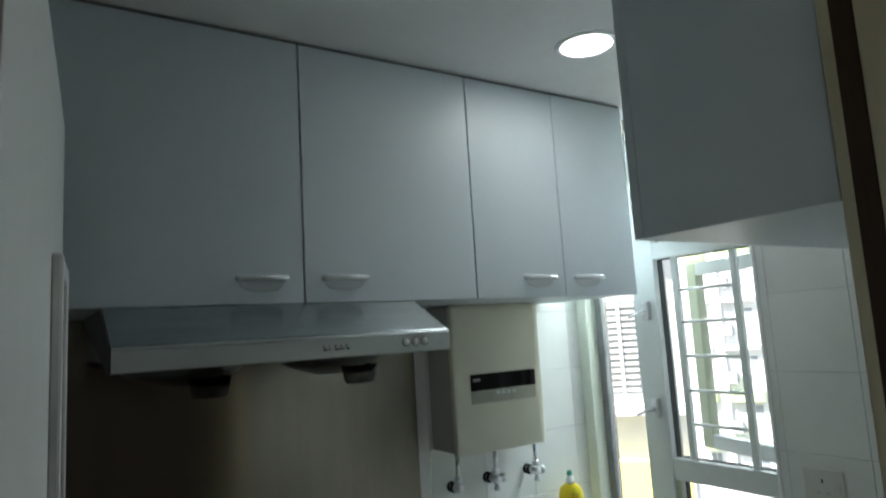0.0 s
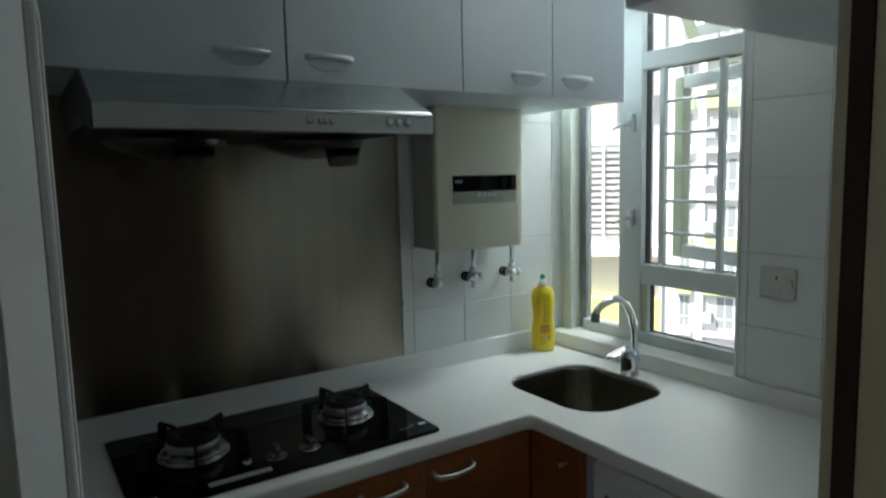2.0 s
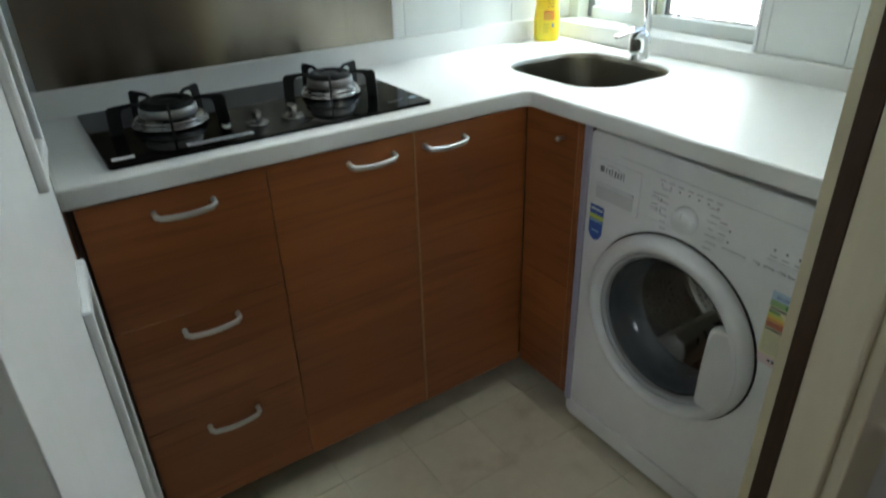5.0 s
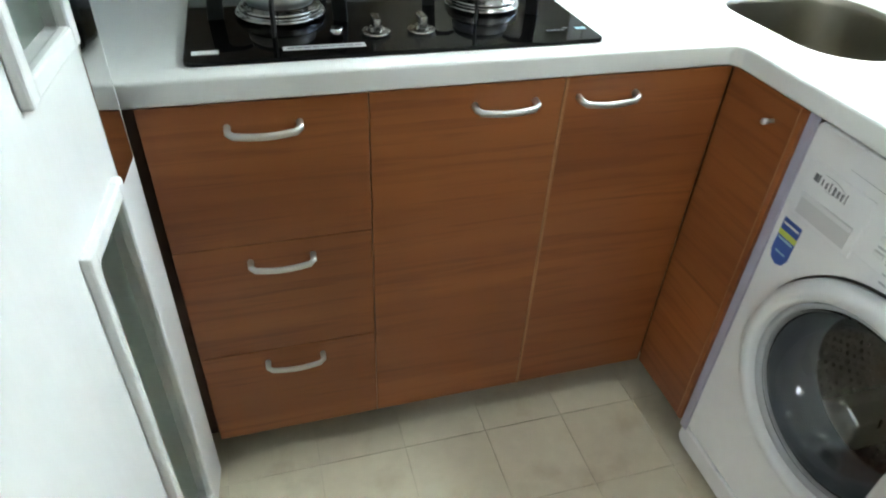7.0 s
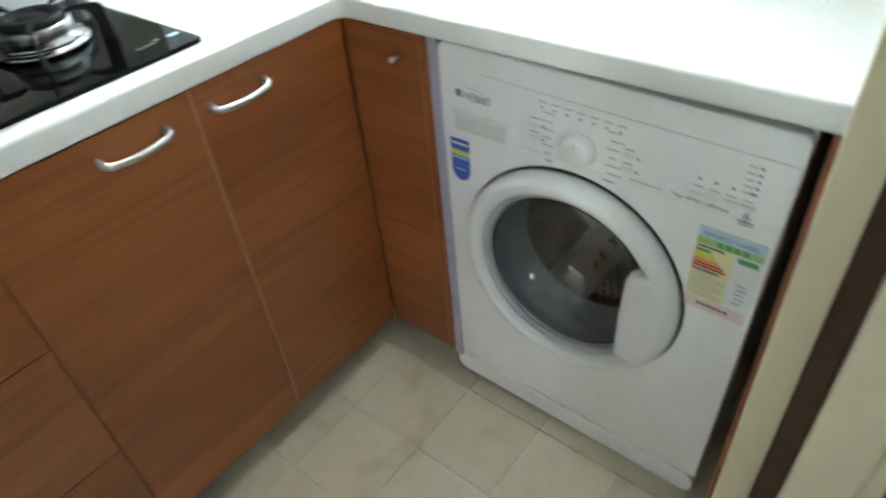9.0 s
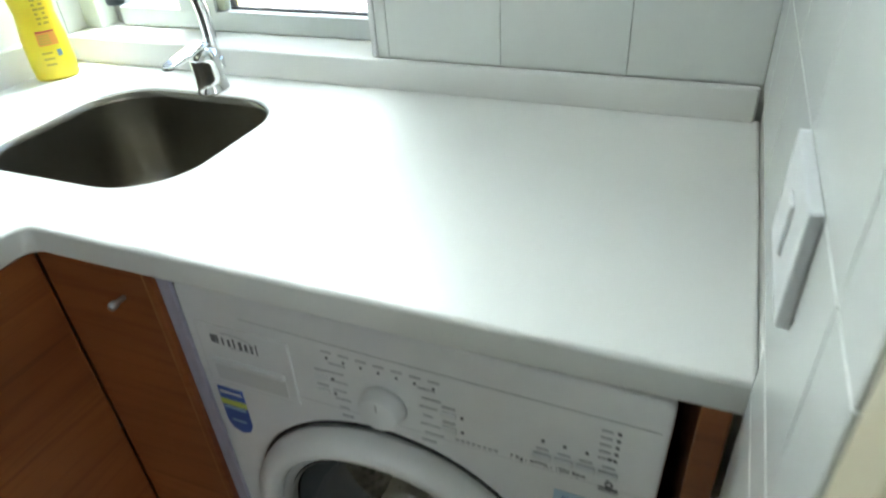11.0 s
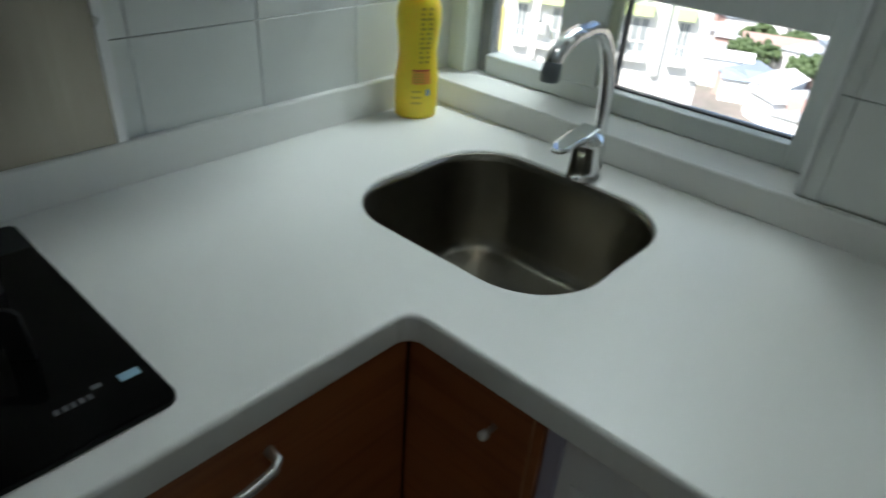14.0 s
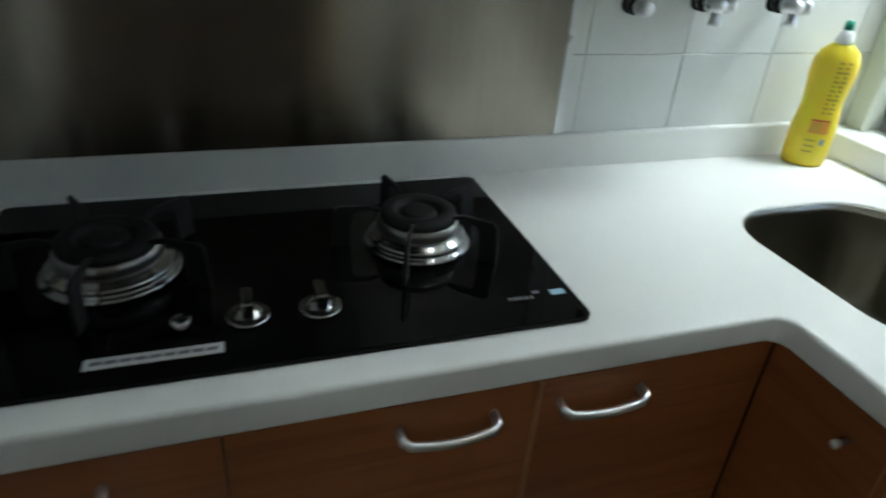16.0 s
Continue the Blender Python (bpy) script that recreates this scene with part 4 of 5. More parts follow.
for k in range(6):
    on_label(0.022 + 0.0085 * k, 0.006, 0.146, 0.006, RED if k == 4 else PRINT, 0.0015)

# ---- wall cabinets above the hob ----


def wall_unit(x0, x1, seams, label):
    cab = thing("wall_cabinet", label, "cabinet", "wall cabinets above the hob")
    part("body", box(x0 + 0.001, x1 - 0.001, -0.404, -0.008, UNDER + 0.001, 2.304), CABINET, cab)
    for a, b2, hx in seams:
        d = part("door", box(a + 0.0015, b2 - 0.0015, -0.425, -0.4065, UNDER, 2.3, 0.0012), CABINET, cab)
        pts = [(hx - 0.05, -0.425, 1.779), (hx - 0.05, -0.436, 1.779)]
        for k in range(9):
            u = k / 8
            pts.append((hx - 0.047 + 0.094 * u, -0.44 - 0.01 * math.sin(math.pi * u), 1.778 + 0.0))
        pts += [(hx + 0.05, -0.436, 1.779), (hx + 0.05, -0.425, 1.779)]
        h = part("handle", tube(pts, 0.0045, 8, squash=1.5), WHITE_METAL, d, "pale bow handle with a grey half-round plate below")
        # flat grey half-ellipse below the bar
        half_plate = [(hx - 0.047, 1.776)] + [(hx - 0.047 * math.cos(radians(a)), 1.776 - 0.024 * math.sin(radians(a)) ** 0.7) for a in range(15, 166, 15)] + [(hx + 0.047, 1.776)]
        part("half_plate", prism(half_plate, 0.0025, facing_south(0, -0.4245, 0), 0.0006), HANDLE_PLATE, h, "flat grey half-round plate")
    return cab


wall_unit(WEST + 0.002, -0.8655, ((-1.34, -0.8655, -0.956),), "pale grey wall cabinet door above the cooker hood")
wall_unit(-0.8645, -0.4185, ((-0.8645, -0.4185, -0.772),), "pale grey wall cabinet door above the cooker hood")
wall_unit(-0.4175, 0.166, ((-0.4175, -0.1205, -0.211), (-0.1205, 0.166, -0.034)), "pale grey two-door wall cabinet above the water heater")
# thin dark strip in place of the shade between cabinet tops and ceiling
tagged(part("gap_shade_strip", box(WEST + 0.001, 0.166, -0.418, -0.4045, 2.3005, CEIL - 0.001), GAP_SHADE), "dark strip painting the shadow gap over the wall cabinets", "board")
tagged(part("filler_strip", box(WEST + 0.001, -1.3415, -0.425, -0.4065, UNDER, 2.3), CABINET), "pale grey filler strip beside the wall cabinet", "panel")
# cabinet over the doorway side
SIDE = thing("wall_cabinet", "pale grey wall cabinet beside the doorway, side panel showing", "cabinet")
SB = 1.775
part("body", box(DOOR_R, EAST - 0.001, SOUTH - 0.001, -1.055, SB, CEIL - 0.002, 0.001), CABINET, SIDE)
for a, b2 in ((DOOR_R, -0.145), (-0.145, EAST - 0.004)):
    d = part("door", box(a + 0.0015, b2 - 0.0015, -1.053, -1.035, SB + 0.001, CEIL - 0.02, 0.0012), CABINET, SIDE)

# ---- cooker hood ----
hood = thing("cooker_hood", "brushed steel slim cooker hood under the wall cabinets", "cooker hood", at=(-0.93, -0.3, 1.6))
HL, HR = -1.246, -0.609


def at_hood(name, bm, mat, parent=None, label=""):
    bm.transform(Matrix.Translation((0.93, 0.3, -1.6)))
    return part(name, bm, mat, hood if parent is None else parent, label)


prof = [(-0.577, 1.612), (-0.577, 1.649), (-0.573, 1.657), (-0.566, 1.661), (-0.44, 1.7245), (-0.02, 1.7245), (-0.02, 1.63), (-0.55, 1.63), (-0.55, 1.612)]
M_X = Matrix(((0, 0, 1, HL), (1, 0, 0, 0), (0, 1, 0, 0), (0, 0, 0, 1)))
at_hood("canopy", prism(prof, HR - HL, M_X, 0.0015), HOOD_STEEL, label="sloped brushed steel canopy")
# paler hood metal: brightness of the front face put into the colour
STRIP_LIT = material("hood strip with pale reflection", (0.62, 0.66, 0.66), 0.42, 0.25, grain=(0.57, 0.61, 0.61), scale=(0.3, 6, 6))
GUARD = material("dark fan guard steel", (0.12, 0.118, 0.112), 0.35, 1.0)
# pale bead draws the highlight along the canopy's lip
at_hood("seam", tube([(HL + 0.002, -0.5765, 1.6515), (HR - 0.002, -0.5765, 1.6515)], 0.0026, 8), STRIP_LIT, label="rounded canopy edge with its highlight painted pale")
# cheek coloured near black for what the steel side mirrors
CHEEK = material("hood cheek with dark reflection", (0.05, 0.048, 0.045), 0.45, 0.3)
at_hood("side_cheek", prism([(y, z) for y, z in prof if z != 1.63], 0.003, M_X @ Matrix.Translation((0, 0, -0.0031)), 0.0006), CHEEK, label="hood side with its dark reflection put into the colour")
at_hood("front_strip", box(HL + 0.001, HR - 0.001, -0.5779, -0.5768, 1.6135, 1.6485, 0.0005), STRIP_LIT, label="satin front strip lightened to carry its reflection")
at_hood("end_cap", box(HR, HR + 0.003, -0.575, -0.03, 1.618, 1.655, 0.001), SATIN)
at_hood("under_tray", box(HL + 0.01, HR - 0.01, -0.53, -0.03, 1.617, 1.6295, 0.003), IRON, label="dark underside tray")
for x in (-1.085, -0.765):
    m = Matrix.Translation((x, -0.3, 1.6))
    fan_ob = at_hood("fan_guard", lathe([(0.0, -0.03), (0.03, -0.03), (0.09, -0.012), (0.115, 0.0), (0.12, 0.008)], m, 32), GUARD, label="round dark steel fan guard")
    for k in range(10):
        b = box(0.035, 0.112, -0.004, 0.004, -0.0195, -0.016)
        b.transform(m @ Matrix.Rotation(radians(36 * k), 4, "Z") @ Matrix.Rotation(radians(-16), 4, "Y"))
        at_hood("slot", b, GASKET, fan_ob)
    cup = at_hood("oil_cup", lathe([(0.0, -0.052), (0.03, -0.052), (0.034, -0.046), (0.041, -0.012), (0.0398, -0.012), (0.0328, -0.045), (0.029, -0.0505), (0, -0.0505)], Matrix.Translation((x + 0.03, -0.4, 1.602)), 24), SMOKED, label="smoked oil cup")
# maker's mark as plain bars, and three push buttons
for k, w in enumerate((0.0085, 0.003, 0.0105, 0.0085, 0.0085)):
    x = -0.891 + k * 0.0115
    at_hood("mark", box(x, x + w, -0.5785, -0.5765, 1.627, 1.631), PRINT)
    at_hood("mark", box(x, x + w * 0.35, -0.5785, -0.5765, 1.6325, 1.637), PRINT)
for k in range(3):
    m = facing_south(-0.713 + k * 0.0215, -0.577, 1.634)
    bt = at_hood("button", lathe([(0, 0.005), (0.006, 0.005), (0.007, 0.003), (0.0075, 0)], m, 20), SATIN, label="round push button")
    at_hood("button_ring", lathe([(0.0078, 0), (0.0092, 0), (0.0092, 0.0015), (0.0078, 0.0015)], m, 20), PRINT, bt)
at_hood("mark", box(-0.639, -0.625, -0.578, -0.5765, 1.627, 1.6295), PRINT_LIGHT)

# ---- steel splashback ----
splash = thing("splashback", "brushed stainless steel splashback sheet behind the hob", "splashback")
part("sheet", box(-1.285, -0.372, -0.0135, -0.0095, 0.9645, UNDER - 0.001, 0.0005), STEEL, splash)
part("edge_strip", box(-0.3715, -0.357, -0.014, -0.0095, 0.9645, UNDER - 0.001, 0.001), SATIN, splash, "satin metal edge strip")

# ---- gas water heater ----
heater = thing("water_heater", "champagne and grey gas water heater on the tiled wall", "water heater", at=(-0.155, -0.07, 1.3))


def at_heater(name, bm, mat, parent=None, label=""):
    bm.transform(Matrix.Translation((0.155, 0.07, -1.3)))
    return part(name, bm, mat, heater if parent is None else parent, label)


at_heater("casing", box(-0.3215, 0.0185, -0.13, -0.0075, 1.302, 1.726, 0.004), HEATER_SIDE)
prof = [(-0.3225, -0.13), (-0.3225, -0.144), (-0.319, -0.1485), (-0.312, -0.1495), (-0.012, -0.1495), (0.002, -0.147), (0.015, -0.138), (0.0195, -0.13)]
at_heater("front_cover", prism(prof, 0.4302, Matrix.Translation((0, 0, 1.296)), 0.0015), HEATER, label="champagne front cover")
# white strip paints the window light along the heater's right edge
at_heater("lit_edge_strip", box(0.0187, 0.0235, -0.128, -0.012, 1.3, 1.724, 0.001), WHITE_PLASTIC, label="white strip standing in for the window-lit edge")
disp = at_heater("display", box(-0.266, -0.022, -0.151, -0.148, 1.436, 1.522, 0.0008), HEATER_SIDE, label="dark display strip over a reflective film")
at_heater("screen", box(-0.266, -0.022, -0.1522, -0.1505, 1.474, 1.522), BLACK_GLASS, disp)
at_heater("film", box(-0.265, -0.023, -0.1516, -0.1505, 1.437, 1.472), FILM, disp)
at_heater("mark", box(-0.259, -0.232, -0.1526, -0.152, 1.501, 1.509), PRINT_LIGHT, disp)
for k in range(4):
    at_heater("mark", box(-0.175 + k * 0.02, -0.162 + k * 0.02, -0.1526, -0.1512, 1.458, 1.468), PRINT_LIGHT, disp)


def valve(name, x, z, out, branch, label):
    v = thing(name, label, "valve", "valves under the water heater", at=(x, -0.007, z))
    part("wall_flange", lathe([(0, 0.0), (0.016, 0.0), (0.016, 0.004), (0.013, 0.008), (0, 0.008)], Matrix.Rotation(radians(90), 4, "X"), 24), IRON, v)
    part("body", lathe([(0, 0.008), (0.0115, 0.008), (0.0115, 0.03), (0.0145, 0.032), (0.0145, 0.042), (0.011, 0.044), (0.011, out), (0, out)], Matrix.Rotation(radians(90), 4, "X"), 18), SATIN, v)
    part("collar", lathe([(0.0125, 0.016), (0.0165, 0.016), (0.0165, 0.026), (0.0125, 0.026)], Matrix.Rotation(radians(90), 4, "X"), 6), IRON, v, "dark hexagonal collar")
    part("pipe", tube([(0, -out + 0.014, 0.0), (0, -out + 0.014, 0.03), (0, -out + 0.012, 1.302 - z)], 0.0075, 12), CHROME, v, "short chrome pipe")
    part("nut", lathe([(0, 0.018), (0.0125, 0.018), (0.0125, 0.032), (0, 0.032)], Matrix.Translation((0, -out + 0.014, 0)), 6), SATIN, v)
    if branch:
        part("side_outlet", lathe([(0, 0), (0.009, 0), (0.009, 0.02), (0.0125, 0.022), (0.0125, 0.032), (0, 0.034)], Matrix.Translation((0, -out + 0.014, 0)) @ Matrix.Rotation(radians(90), 4, "Y"), 18), SATIN, v)
        part("tail", lathe([(0, 0), (0.0085, 0), (0.0085, -0.018), (0.011, -0.02), (0.011, -0.028), (0, -0.028)], Matrix.Translation((0.004, -out + 0.014, -0.004)), 16), SATIN, v)
    return v


valve("gas_valve", -0.262, 1.185, 0.055, False, "chrome gas elbow valve on white tiles")
valve("water_valve", -0.127, 1.192, 0.062, True, "chrome water stop valve on white tiles")
valve("water_valve", 0.035, 1.192, 0.062, True, "chrome water stop valve with side outlet on white tiles")

# ---- dish soap bottle ----
bottle = thing("dish_soap_bottle", "yellow plastic dish soap bottle with a green cap", "bottle", at=(0.17, -0.063, TOP))
b = lathe([(0, 0), (0.036, 0), (0.04, 0.005), (0.041, 0.03), (0.041, 0.075), (0.037, 0.105), (0.0355, 0.125), (0.038, 0.15), (0.041, 0.175), (0.04, 0.2), (0.034, 0.218), (0.02, 0.23), (0.015, 0.234), (0, 0.234)], seg=36)
bmesh.ops.scale(b, vec=(1, 0.72, 1), verts=b.verts)
b.transform(Matrix.Rotation(radians(-35), 4, "Z"))
part("body", b, YELLOW, bottle)
part("collar", lathe([(0, 0.232), (0.0155, 0.232), (0.0155, 0.24), (0.012, 0.252), (0.0075, 0.257), (0, 0.257)], seg=24), WHITE_PLASTIC, bottle, "white screw collar")
part("cap", lathe([(0, 0.256), (0.0085, 0.256), (0.009, 0.264), (0.0075, 0.272), (0, 0.273)], seg=20), TEAL, bottle, "dark green push cap")


BOTTLE_BLUE = material("bottle blue print", (0.2, 0.3, 0.42), 0.4)


def bottle_print(a0, a1, z0, z1, mat, r=1.006):
    """A printed patch wrapped on the bottle between two angles."""
    b2 = bmesh.new()
    rot = Matrix.Rotation(radians(-35), 4, "Z")

    def rad(z):
        table = [(0.005, 0.04), (0.03, 0.041), (0.075, 0.041), (0.105, 0.037), (0.125, 0.0355), (0.15, 0.038), (0.175, 0.041), (0.2, 0.04), (0.218, 0.034)]
        return float(np.interp(z, [p[0] for p in table], [p[1] for p in table]))
    n, rows = 5, 3
    grid = [[b2.verts.new(rot @ Vector((rad(z) * r * math.cos(a), rad(z) * r * 0.72 * math.sin(a), z))) for a in [radians(a0 + (a1 - a0) * i / n) for i in range(n + 1)]] for z in [z0 + (z1 - z0) * j / rows for j in range(rows + 1)]]
    for j in range(rows):
        for i in range(n):
            b2.faces.new((grid[j][i], grid[j][i + 1], grid[j + 1][i + 1], grid[j + 1][i]))
    part("print", b2, mat, bottle)


for k in range(12):
    for a0, a1 in ((-92, -84 + 5 * (k % 2)), (-77 + 3 * (k % 3), -62 + 4 * (k % 2))):
        bottle_print(a0, a1, 0.106 + 0.0085 * k, 0.1105 + 0.0085 * k, YELLOW_INK)
bottle_print(-110, -60, 0.068, 0.091, ORANGE)
bottle_print(-110, -60, 0.0915, 0.095, RED)
for k in range(4):
    bottle_print(-106, -78, 0.071 + 0.0048 * k, 0.0735 + 0.0048 * k, YELLOW_INK, 1.012)
bottle_print(-72, -60, 0.046, 0.058, BOTTLE_BLUE)
for k in range(3):
    bottle_print(-110, -84, 0.03 + 0.011 * k, 0.034 + 0.011 * k, YELLOW_INK)

# ---- sockets ----
sock = thing("wall_socket", "white plastic wall socket on the tiles", "socket", at=(EAST, -0.845, 1.228))
b = prism(rounded(0.094, 0.08, 0.006, 3), 0.009, facing_west(0.0, 0, 0), 0.002)
part("plate", b, AGED_PLASTIC, sock)
for dx, dy, w, h in ((-0.002, 0.012, 0.005, 0.009), (-0.013, -0.016, 0.008, 0.004), (0.009, -0.016, 0.008, 0.004)):
    b = box(-0.0096, -0.004, -dx - w / 2, -dx + w / 2, dy - h / 2, dy + h / 2)
    part("socket_hole", b, GASKET if dy > 0 else GREY_PLASTIC, sock)
b = box(-0.0125, -0.004, -0.04, -0.026, -0.012, 0.012, 0.002)
part("rocker", b, AGED_PLASTIC, sock, "white rocker switch")
switch = thing("wall_switch", "white plastic wall socket beside the doorway", "socket", at=(-0.29, SOUTH, 1.06))
part("plate", box(-0.06, 0.06, 0, 0.009, -0.043, 0.043, 0.002), WHITE_PLASTIC, switch)
part("rocker", box(-0.012, 0.012, 0.008, 0.012, -0.02, 0.02, 0.002), WHITE_PLASTIC, switch)

# ---- downlight ----
down = thing("downlight", "round recessed ceiling downlight, switched on", "ceiling light", at=(-0.245, -0.695, CEIL))
part("trim_ring", lathe([(0.062, 0), (0.076, 0), (0.075, -0.004), (0.066, -0.006), (0.062, -0.003)], seg=48), WHITE_PLASTIC, down)
part("diffuser", lathe([(0, -0.002), (0.064, -0.002), (0.064, -0.0005), (0, -0.0005)], seg=48), LAMP_ON, down, "lit round diffuser")

# ---- outside ----
GZ = -34.0
setting("ground", box(-600, 1500, -1200, 1500, GZ - 0.5, GZ), GROUND, "distant streets and greenery far below", "ground")


def place(az, dist, turn=None):
    a = radians(az)
    return Matrix.Translation((-1.3 + dist * math.cos(a), -1.6 + dist * math.sin(a), 0)) @ Matrix.Rotation(radians(az if turn is None else turn), 4, "Z")


def block(name, label, m, half, storeys, step, z0, wall, band, cols, depth=10.0, offset=0.0, louvre=False):
    """A tower whose front looks back along its own -x; windows and bands on every storey."""
    t = thing(name, label, "building")
    t.matrix_world = m
    top = z0 + storeys * step
    part("wall", box(0, depth, -half, half, GZ, top), wall, t)
    part("roof", box(-0.4, depth + 0.3, -half - 0.3, half + 0.3, top, top + 0.5), wall, t)
    pane = None
    for s2 in range(storeys):
        z = z0 + s2 * step
        if band and s2 > 1 and s2 % 2 == 0:
            part("band", box(-0.35, 0.02, -half * 0.9 + (s2 % 3), half * 0.55, z - 0.1, z + 0.75), band, t)
        for c in range(cols):
            y = -half + (c + 0.5) * 2 * half / cols
            if pane is None:
                pane = part("window", box(-0.08, 0.05, -0.85, 0.85, 1.1, 2.4), DARK_PANE, t)
                ob = pane
            else:
                ob = new("window", pane.data)
                ob.parent = t
            ob.location = (0, y, z)
            if (c + s2) % 3 == 0:
                part("air_conditioner", box(-0.6, 0, y + 1.0, y + 1.7, z + 0.4, z + 0.95), ROOF_GREY, t)
        if s2 < 8:
            for c in range(cols):
                y = -half + (c + 0.5) * 2 * half / cols
                part("window_frame", box(-0.14, -0.05, y - 0.05, y + 0.05, z + 1.1, z + 2.4), wall, t)
    return t


# the white tower opposite: narrow and broad window bays, balcony bands in green
tower = block("apartment_tower", "white apartment tower with green bands and many windows", place(29.6, 42, 26), 6.5, 13, 2.8, -8.6, FACADE, None, 0)
BAYS = ((4.45, 0.3, 0.5), (2.1, 0.48, 1.25), (-0.4, 0.3, 0.5), (-2.6, 0.48, 1.25), (-5.1, 0.3, 0.6))
shared = {}
for k in range(12):
    z = -8.6 + 2.8 * k
    for n, (y, w, reach) in enumerate(BAYS):
        for side in (-1, 1):
            key = (w, side)
            if key not in shared:
                shared[key] = part("window", box(-0.03, 0.05, side * w * 0.52 - w * 0.42, side * w * 0.52 + w * 0.42, 0.42, 2.3), DARK_PANE, tower)
                ob = shared[key]
            else:
                ob = new("window", shared[key].data)
                ob.parent = tower
            ob.location = (0, y, z)
        part("transom", box(-0.06, -0.02, y - w, y + w, z + 0.95, z + 1.03), FACADE, tower)
        if k % 4 in (1, 2):
            part("band", box(-0.5, -0.01, y - w - 0.15, y + reach, z - 0.28, z + 0.32), FACADE_GREEN, tower)
        else:
            part("band", box(-0.45, -0.01, y - w - 0.15, y + reach, z - 0.1, z + 0.22), FACADE, tower)
        if n in (1, 3):
            part("air_conditioner", box(-0.55, -0.01, y + 0.68, y + 1.22, z + 0.75, z + 1.4), ROOF_GREY, tower)
for y in (6.0, 3.55, 0.75, -1.25, -3.9, -6.2):
    part("pier", box(-0.3, -0.01, y - 0.22, y + 0.22, -9.4, 27.0), FACADE, tower)
part("band", box(-0.34, -0.01, 6.25, 6.49, -12.0, 27.0), FACADE_YELLOW, tower, "yellow edge strip")
part("band", box(-0.3, -0.01, -3.2, -0.6, -12.0, -10.7), FACADE_YELLOW, tower, "yellow base band")
near = block("neighbour_block", "beige neighbouring block with louvred windows and a yellow band", place(44.0, 17, 43), 1.95, 6, 2.8, -6.0, FACADE_BEIGE, None, 0, 4.0)
near.matrix_world = Matrix.Translation((0, 0, -0.8)) @ near.matrix_world
part("band", box(-0.4, 0.0, -1.95, 1.95, -2.0, -0.9), FACADE_YELLOW, near)
for k in range(14):
    part("louvre", box(-0.12, -0.02, -0.95, 0.75, 0.75 + 0.16 * k, 0.84 + 0.16 * k), LOUVRE, near)
for y in (-0.55, 0.3):
    part("louvre_rail", box(-0.16, -0.121, y - 0.035, y + 0.035, 0.7, 3.0), FACADE, near)
part("window", box(-0.05, 0.05, -1.0, 0.8, 0.7, 3.0), DARK_PANE, near)
part("window", box(-0.05, 0.05, 0.1, 0.75, -0.75, 0.1), DARK_PANE, near)
part("ledge", box(-0.6, 0.0, -1.95, 1.95, 0.22, 0.45), FACADE, near)
part("ledge", box(-0.5, 0.0, -1.95, 1.95, -4.0, -2.1), FACADE, near)
part("laundry", box(-0.5, -0.44, -1.4, -0.3, 4.35, 5.0, 0.01), RED_CLOTH, near, "red laundry hung outside")


def tree(m, h, seed):
    r2 = random.Random(seed)
    t = thing("tree", "leafy green tree far below", "tree", "trees below")
    t.matrix_world = m
    part("trunk", tube([(0, 0, 0), (0.1, 0, h * 0.3), (0, 0.1, h * 0.6)], [0.35, 0.25, 0.12], 7), BARK, t)
    b = bmesh.new()
    for k in range(90):
        a, u = r2.uniform(0, 6.28), r2.random() ** 0.5
        c = Vector((u * h * 0.42 * math.cos(a), u * h * 0.42 * math.sin(a), h * (0.45 + 0.5 * r2.random() * (1.1 - u * 0.7))))
        mm = Matrix.Translation(c) @ Euler((r2.uniform(0, 3), r2.uniform(0, 3), r2.uniform(0, 3))).to_matrix().to_4x4() @ Matrix.Scale(h * r2.uniform(0.05, 0.11), 4)
        bmesh.ops.create_icosphere(b, subdivisions=1, radius=1, matrix=mm)
    part("crown", b, LEAF, t)


r3 = random.Random(3)
for k in range(44):
    far = k < 32
    a, d = radians(r3.uniform(9, 22)), r3.uniform(185, 265) if far else r3.uniform(118, 185)
    tree(Matrix.Translation((d * math.cos(a), d * math.sin(a), GZ)), r3.uniform(11, 17) if far else r3.uniform(5, 9), k)
ROOFS = (ROOF_RED, ROOF_GREY, ROOF_BLUE, ROOF_GREY, FACADE, ROOF_BLUE, FACADE, ROOF_GREY)
for k in range(26):
    a, d = radians(10 + (k * 3.7) % 12), 116 + (k * 37) % 85
    w, l, h = r3.uniform(2.5, 4.5), r3.uniform(4, 8), r3.uniform(3, 6)
    shed = thing("low_building", "low far building with a plain roof", "building", "low buildings below")
    shed.matrix_world = Matrix.Translation((d * math.cos(a), d * math.sin(a), GZ)) @ Matrix.Rotation(radians(20 + 33 * (k % 3)), 4, "Z")
    part("wall", box(-w, w, -l, l, 0, h), FACADE if k % 5 else ROOF_RED, shed)
    part("roof", prism([(-w - 0.5, h), (w + 0.5, h), (0, h + 1.2)], 2 * l + 0.8, Matrix(((1, 0, 0, 0), (0, 0, -1, l + 0.4), (0, 1, 0, 0), (0, 0, 0, 1))), 0.02), ROOFS[k % 8], shed)

# ---- tiles, piece by piece ----
GAP = 0.0012


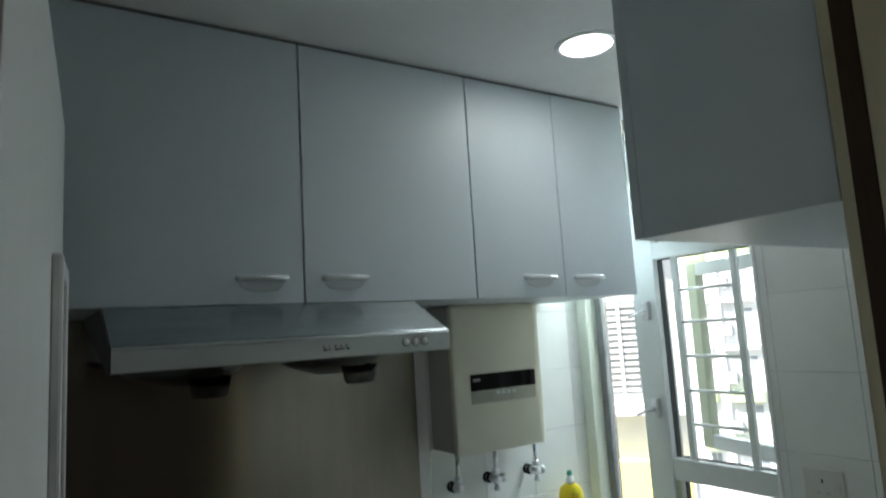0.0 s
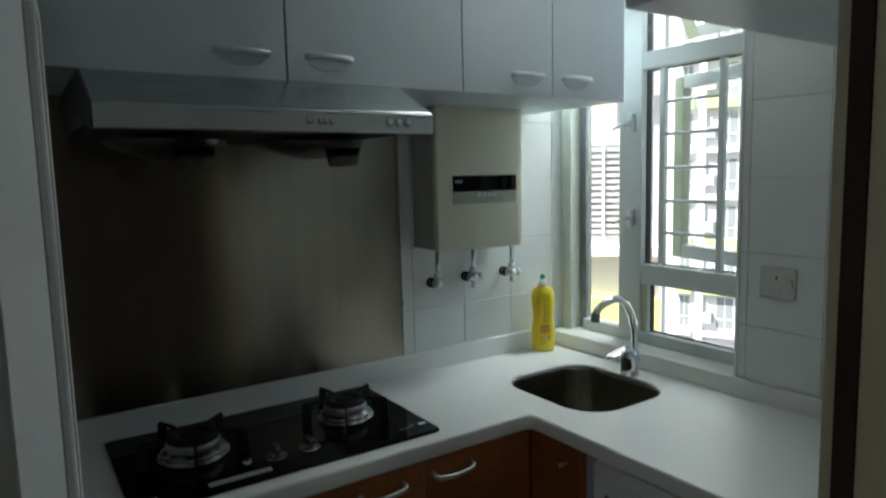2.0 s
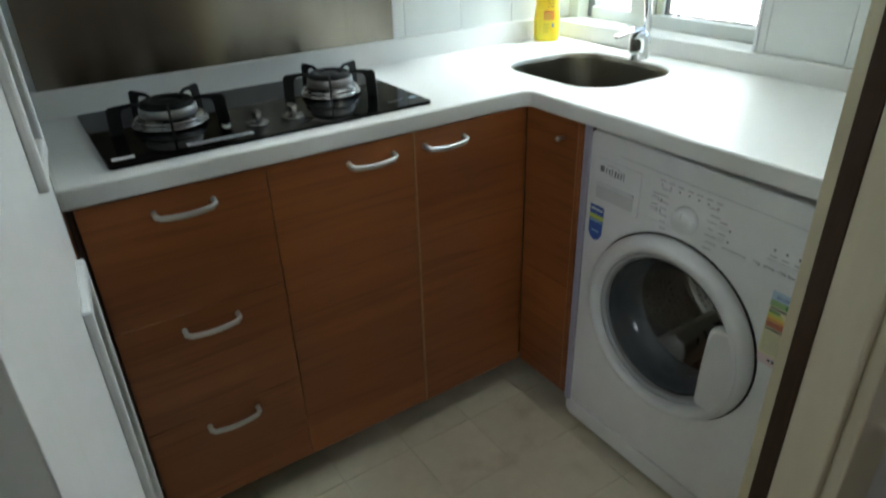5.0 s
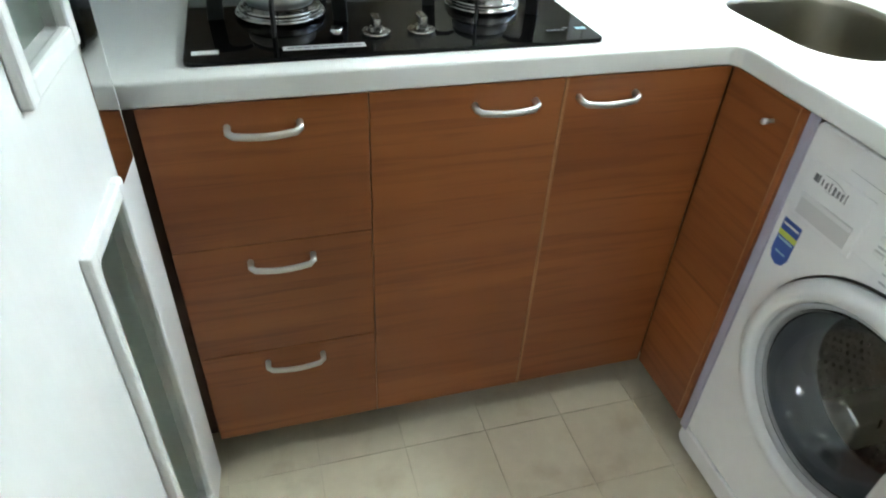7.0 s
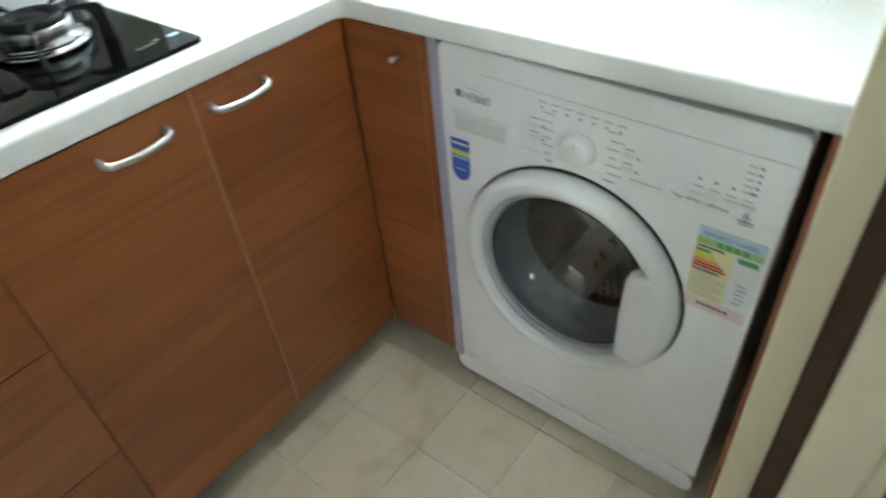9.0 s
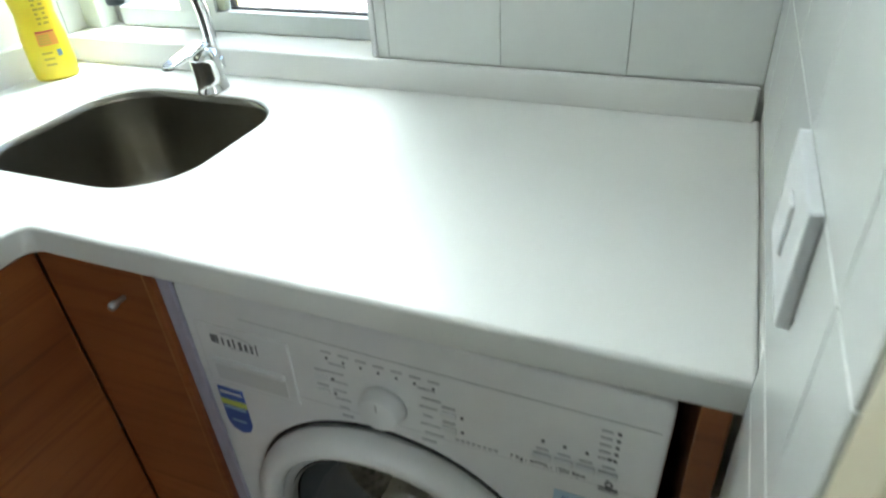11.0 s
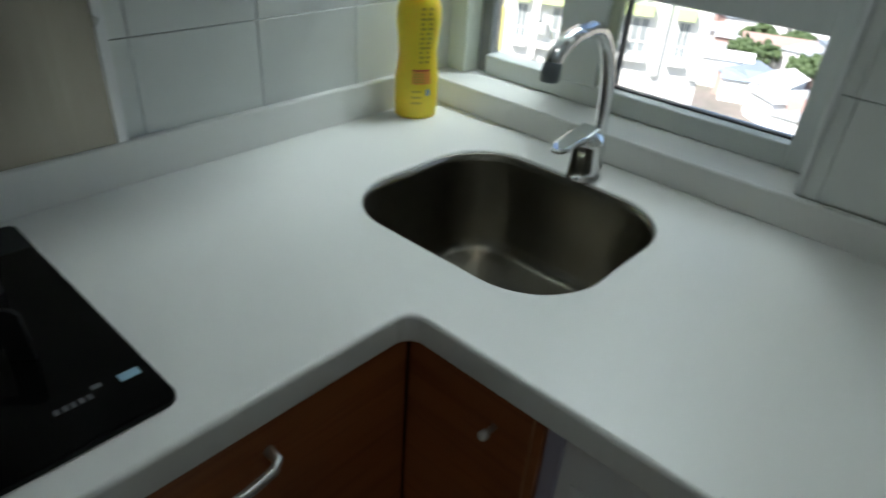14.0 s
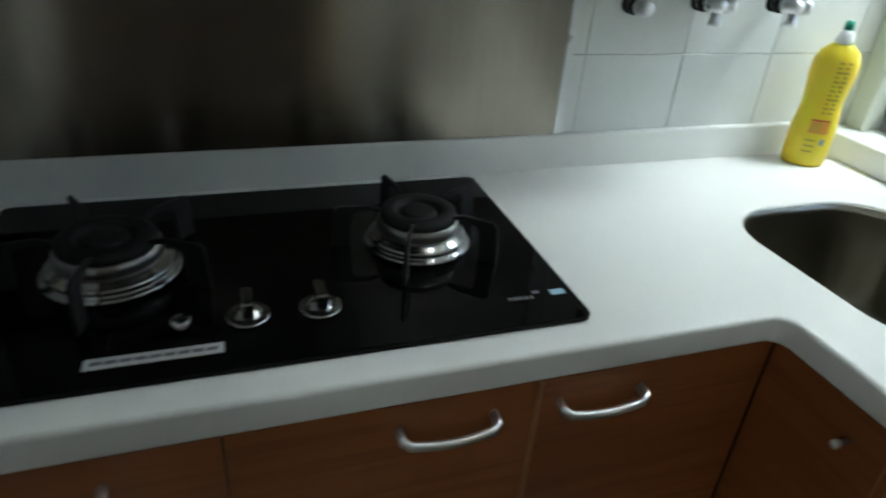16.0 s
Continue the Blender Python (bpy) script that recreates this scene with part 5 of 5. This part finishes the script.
def tiling(parent, name, mat, cells, orient, thick, bevel=0.0008):
    """cells: (u0, u1, v0, v1) in wall or floor coordinates; alike pieces share their mesh."""
    made = {}
    for u0, u1, v0, v1 in cells:
        w, h = round(u1 - u0 - GAP, 4), round(v1 - v0 - GAP, 4)
        if w < 0.006 or h < 0.006:
            continue
        if (w, h) not in made:
            me2 = bpy.data.meshes.new(name)
            b2 = box(-w / 2, w / 2, -h / 2, h / 2, 0, thick, bevel, seg=1)
            b2.to_mesh(me2)
            b2.free()
            me2.materials.append(mat)
            made[(w, h)] = me2
        ob = new(name, made[(w, h)])
        ob.parent = parent
        ob.matrix_world = orient((u0 + u1) / 2, (v0 + v1) / 2)


def cells(u0, u1, v0, v1, ou, ov, step=0.2):
    def cuts(a, b2, o):
        first = o + math.ceil((a - o) / step + 1e-6) * step
        c = [a]
        while first < b2 - 1e-6:
            c.append(first)
            first += step
        return c + [b2]
    cu2, cv = cuts(u0, u1, ou), cuts(v0, v1, ov)
    return [(a, b2, c, d) for a, b2 in zip(cu2, cu2[1:]) for c, d in zip(cv, cv[1:])]


def on_north(u, v):
    return facing_south(u, 0.007, v)


def on_east(u, v):
    return facing_west(EAST + 0.007, u, v)


def on_south(u, v):
    return Matrix(((-1, 0, 0, u), (0, 0, 1, SOUTH - 0.007), (0, 1, 0, v), (0, 0, 0, 1)))


def on_west(u, v):
    return Matrix(((0, 0, 1, WEST - 0.007), (1, 0, 0, u), (0, 1, 0, v), (0, 0, 0, 1)))


def on_floor(u, v):
    return Matrix.Translation((u, v, -0.004))


tiling(wall_north, "tile", TILE, cells(WEST, EAST + 0.08, 0.95, CEIL, -0.325, 1.1), on_north, 0.007)
tiling(wall_east, "tile", TILE, cells(SOUTH, WIN_S - 0.004, 0.95, CEIL, -0.958, 1.1), on_east, 0.007)
tiling(wall_south, "tile", TILE, cells(DOOR_R + 0.046, EAST, 0.95, CEIL, -0.43, 1.1), on_south, 0.007)
tiling(wall_south, "tile", TILE, cells(DOOR_R + 0.046, FRONT_X - 0.006, 0, 0.95, -0.43, 1.1), on_south, 0.007)
tiling(wall_west, "tile", TILE, cells(SOUTH, 0, 0, CEIL, -0.158, 1.1), on_west, 0.007)
GAP = 0.0009
floor_ob = bpy.data.objects["floor"]
tiling(floor_ob, "tile", FLOOR_TILE, cells(WEST, EAST, SOUTH - 0.12, -0.38, -0.507, -0.757, 0.1975), on_floor, 0.004, 0.0006)
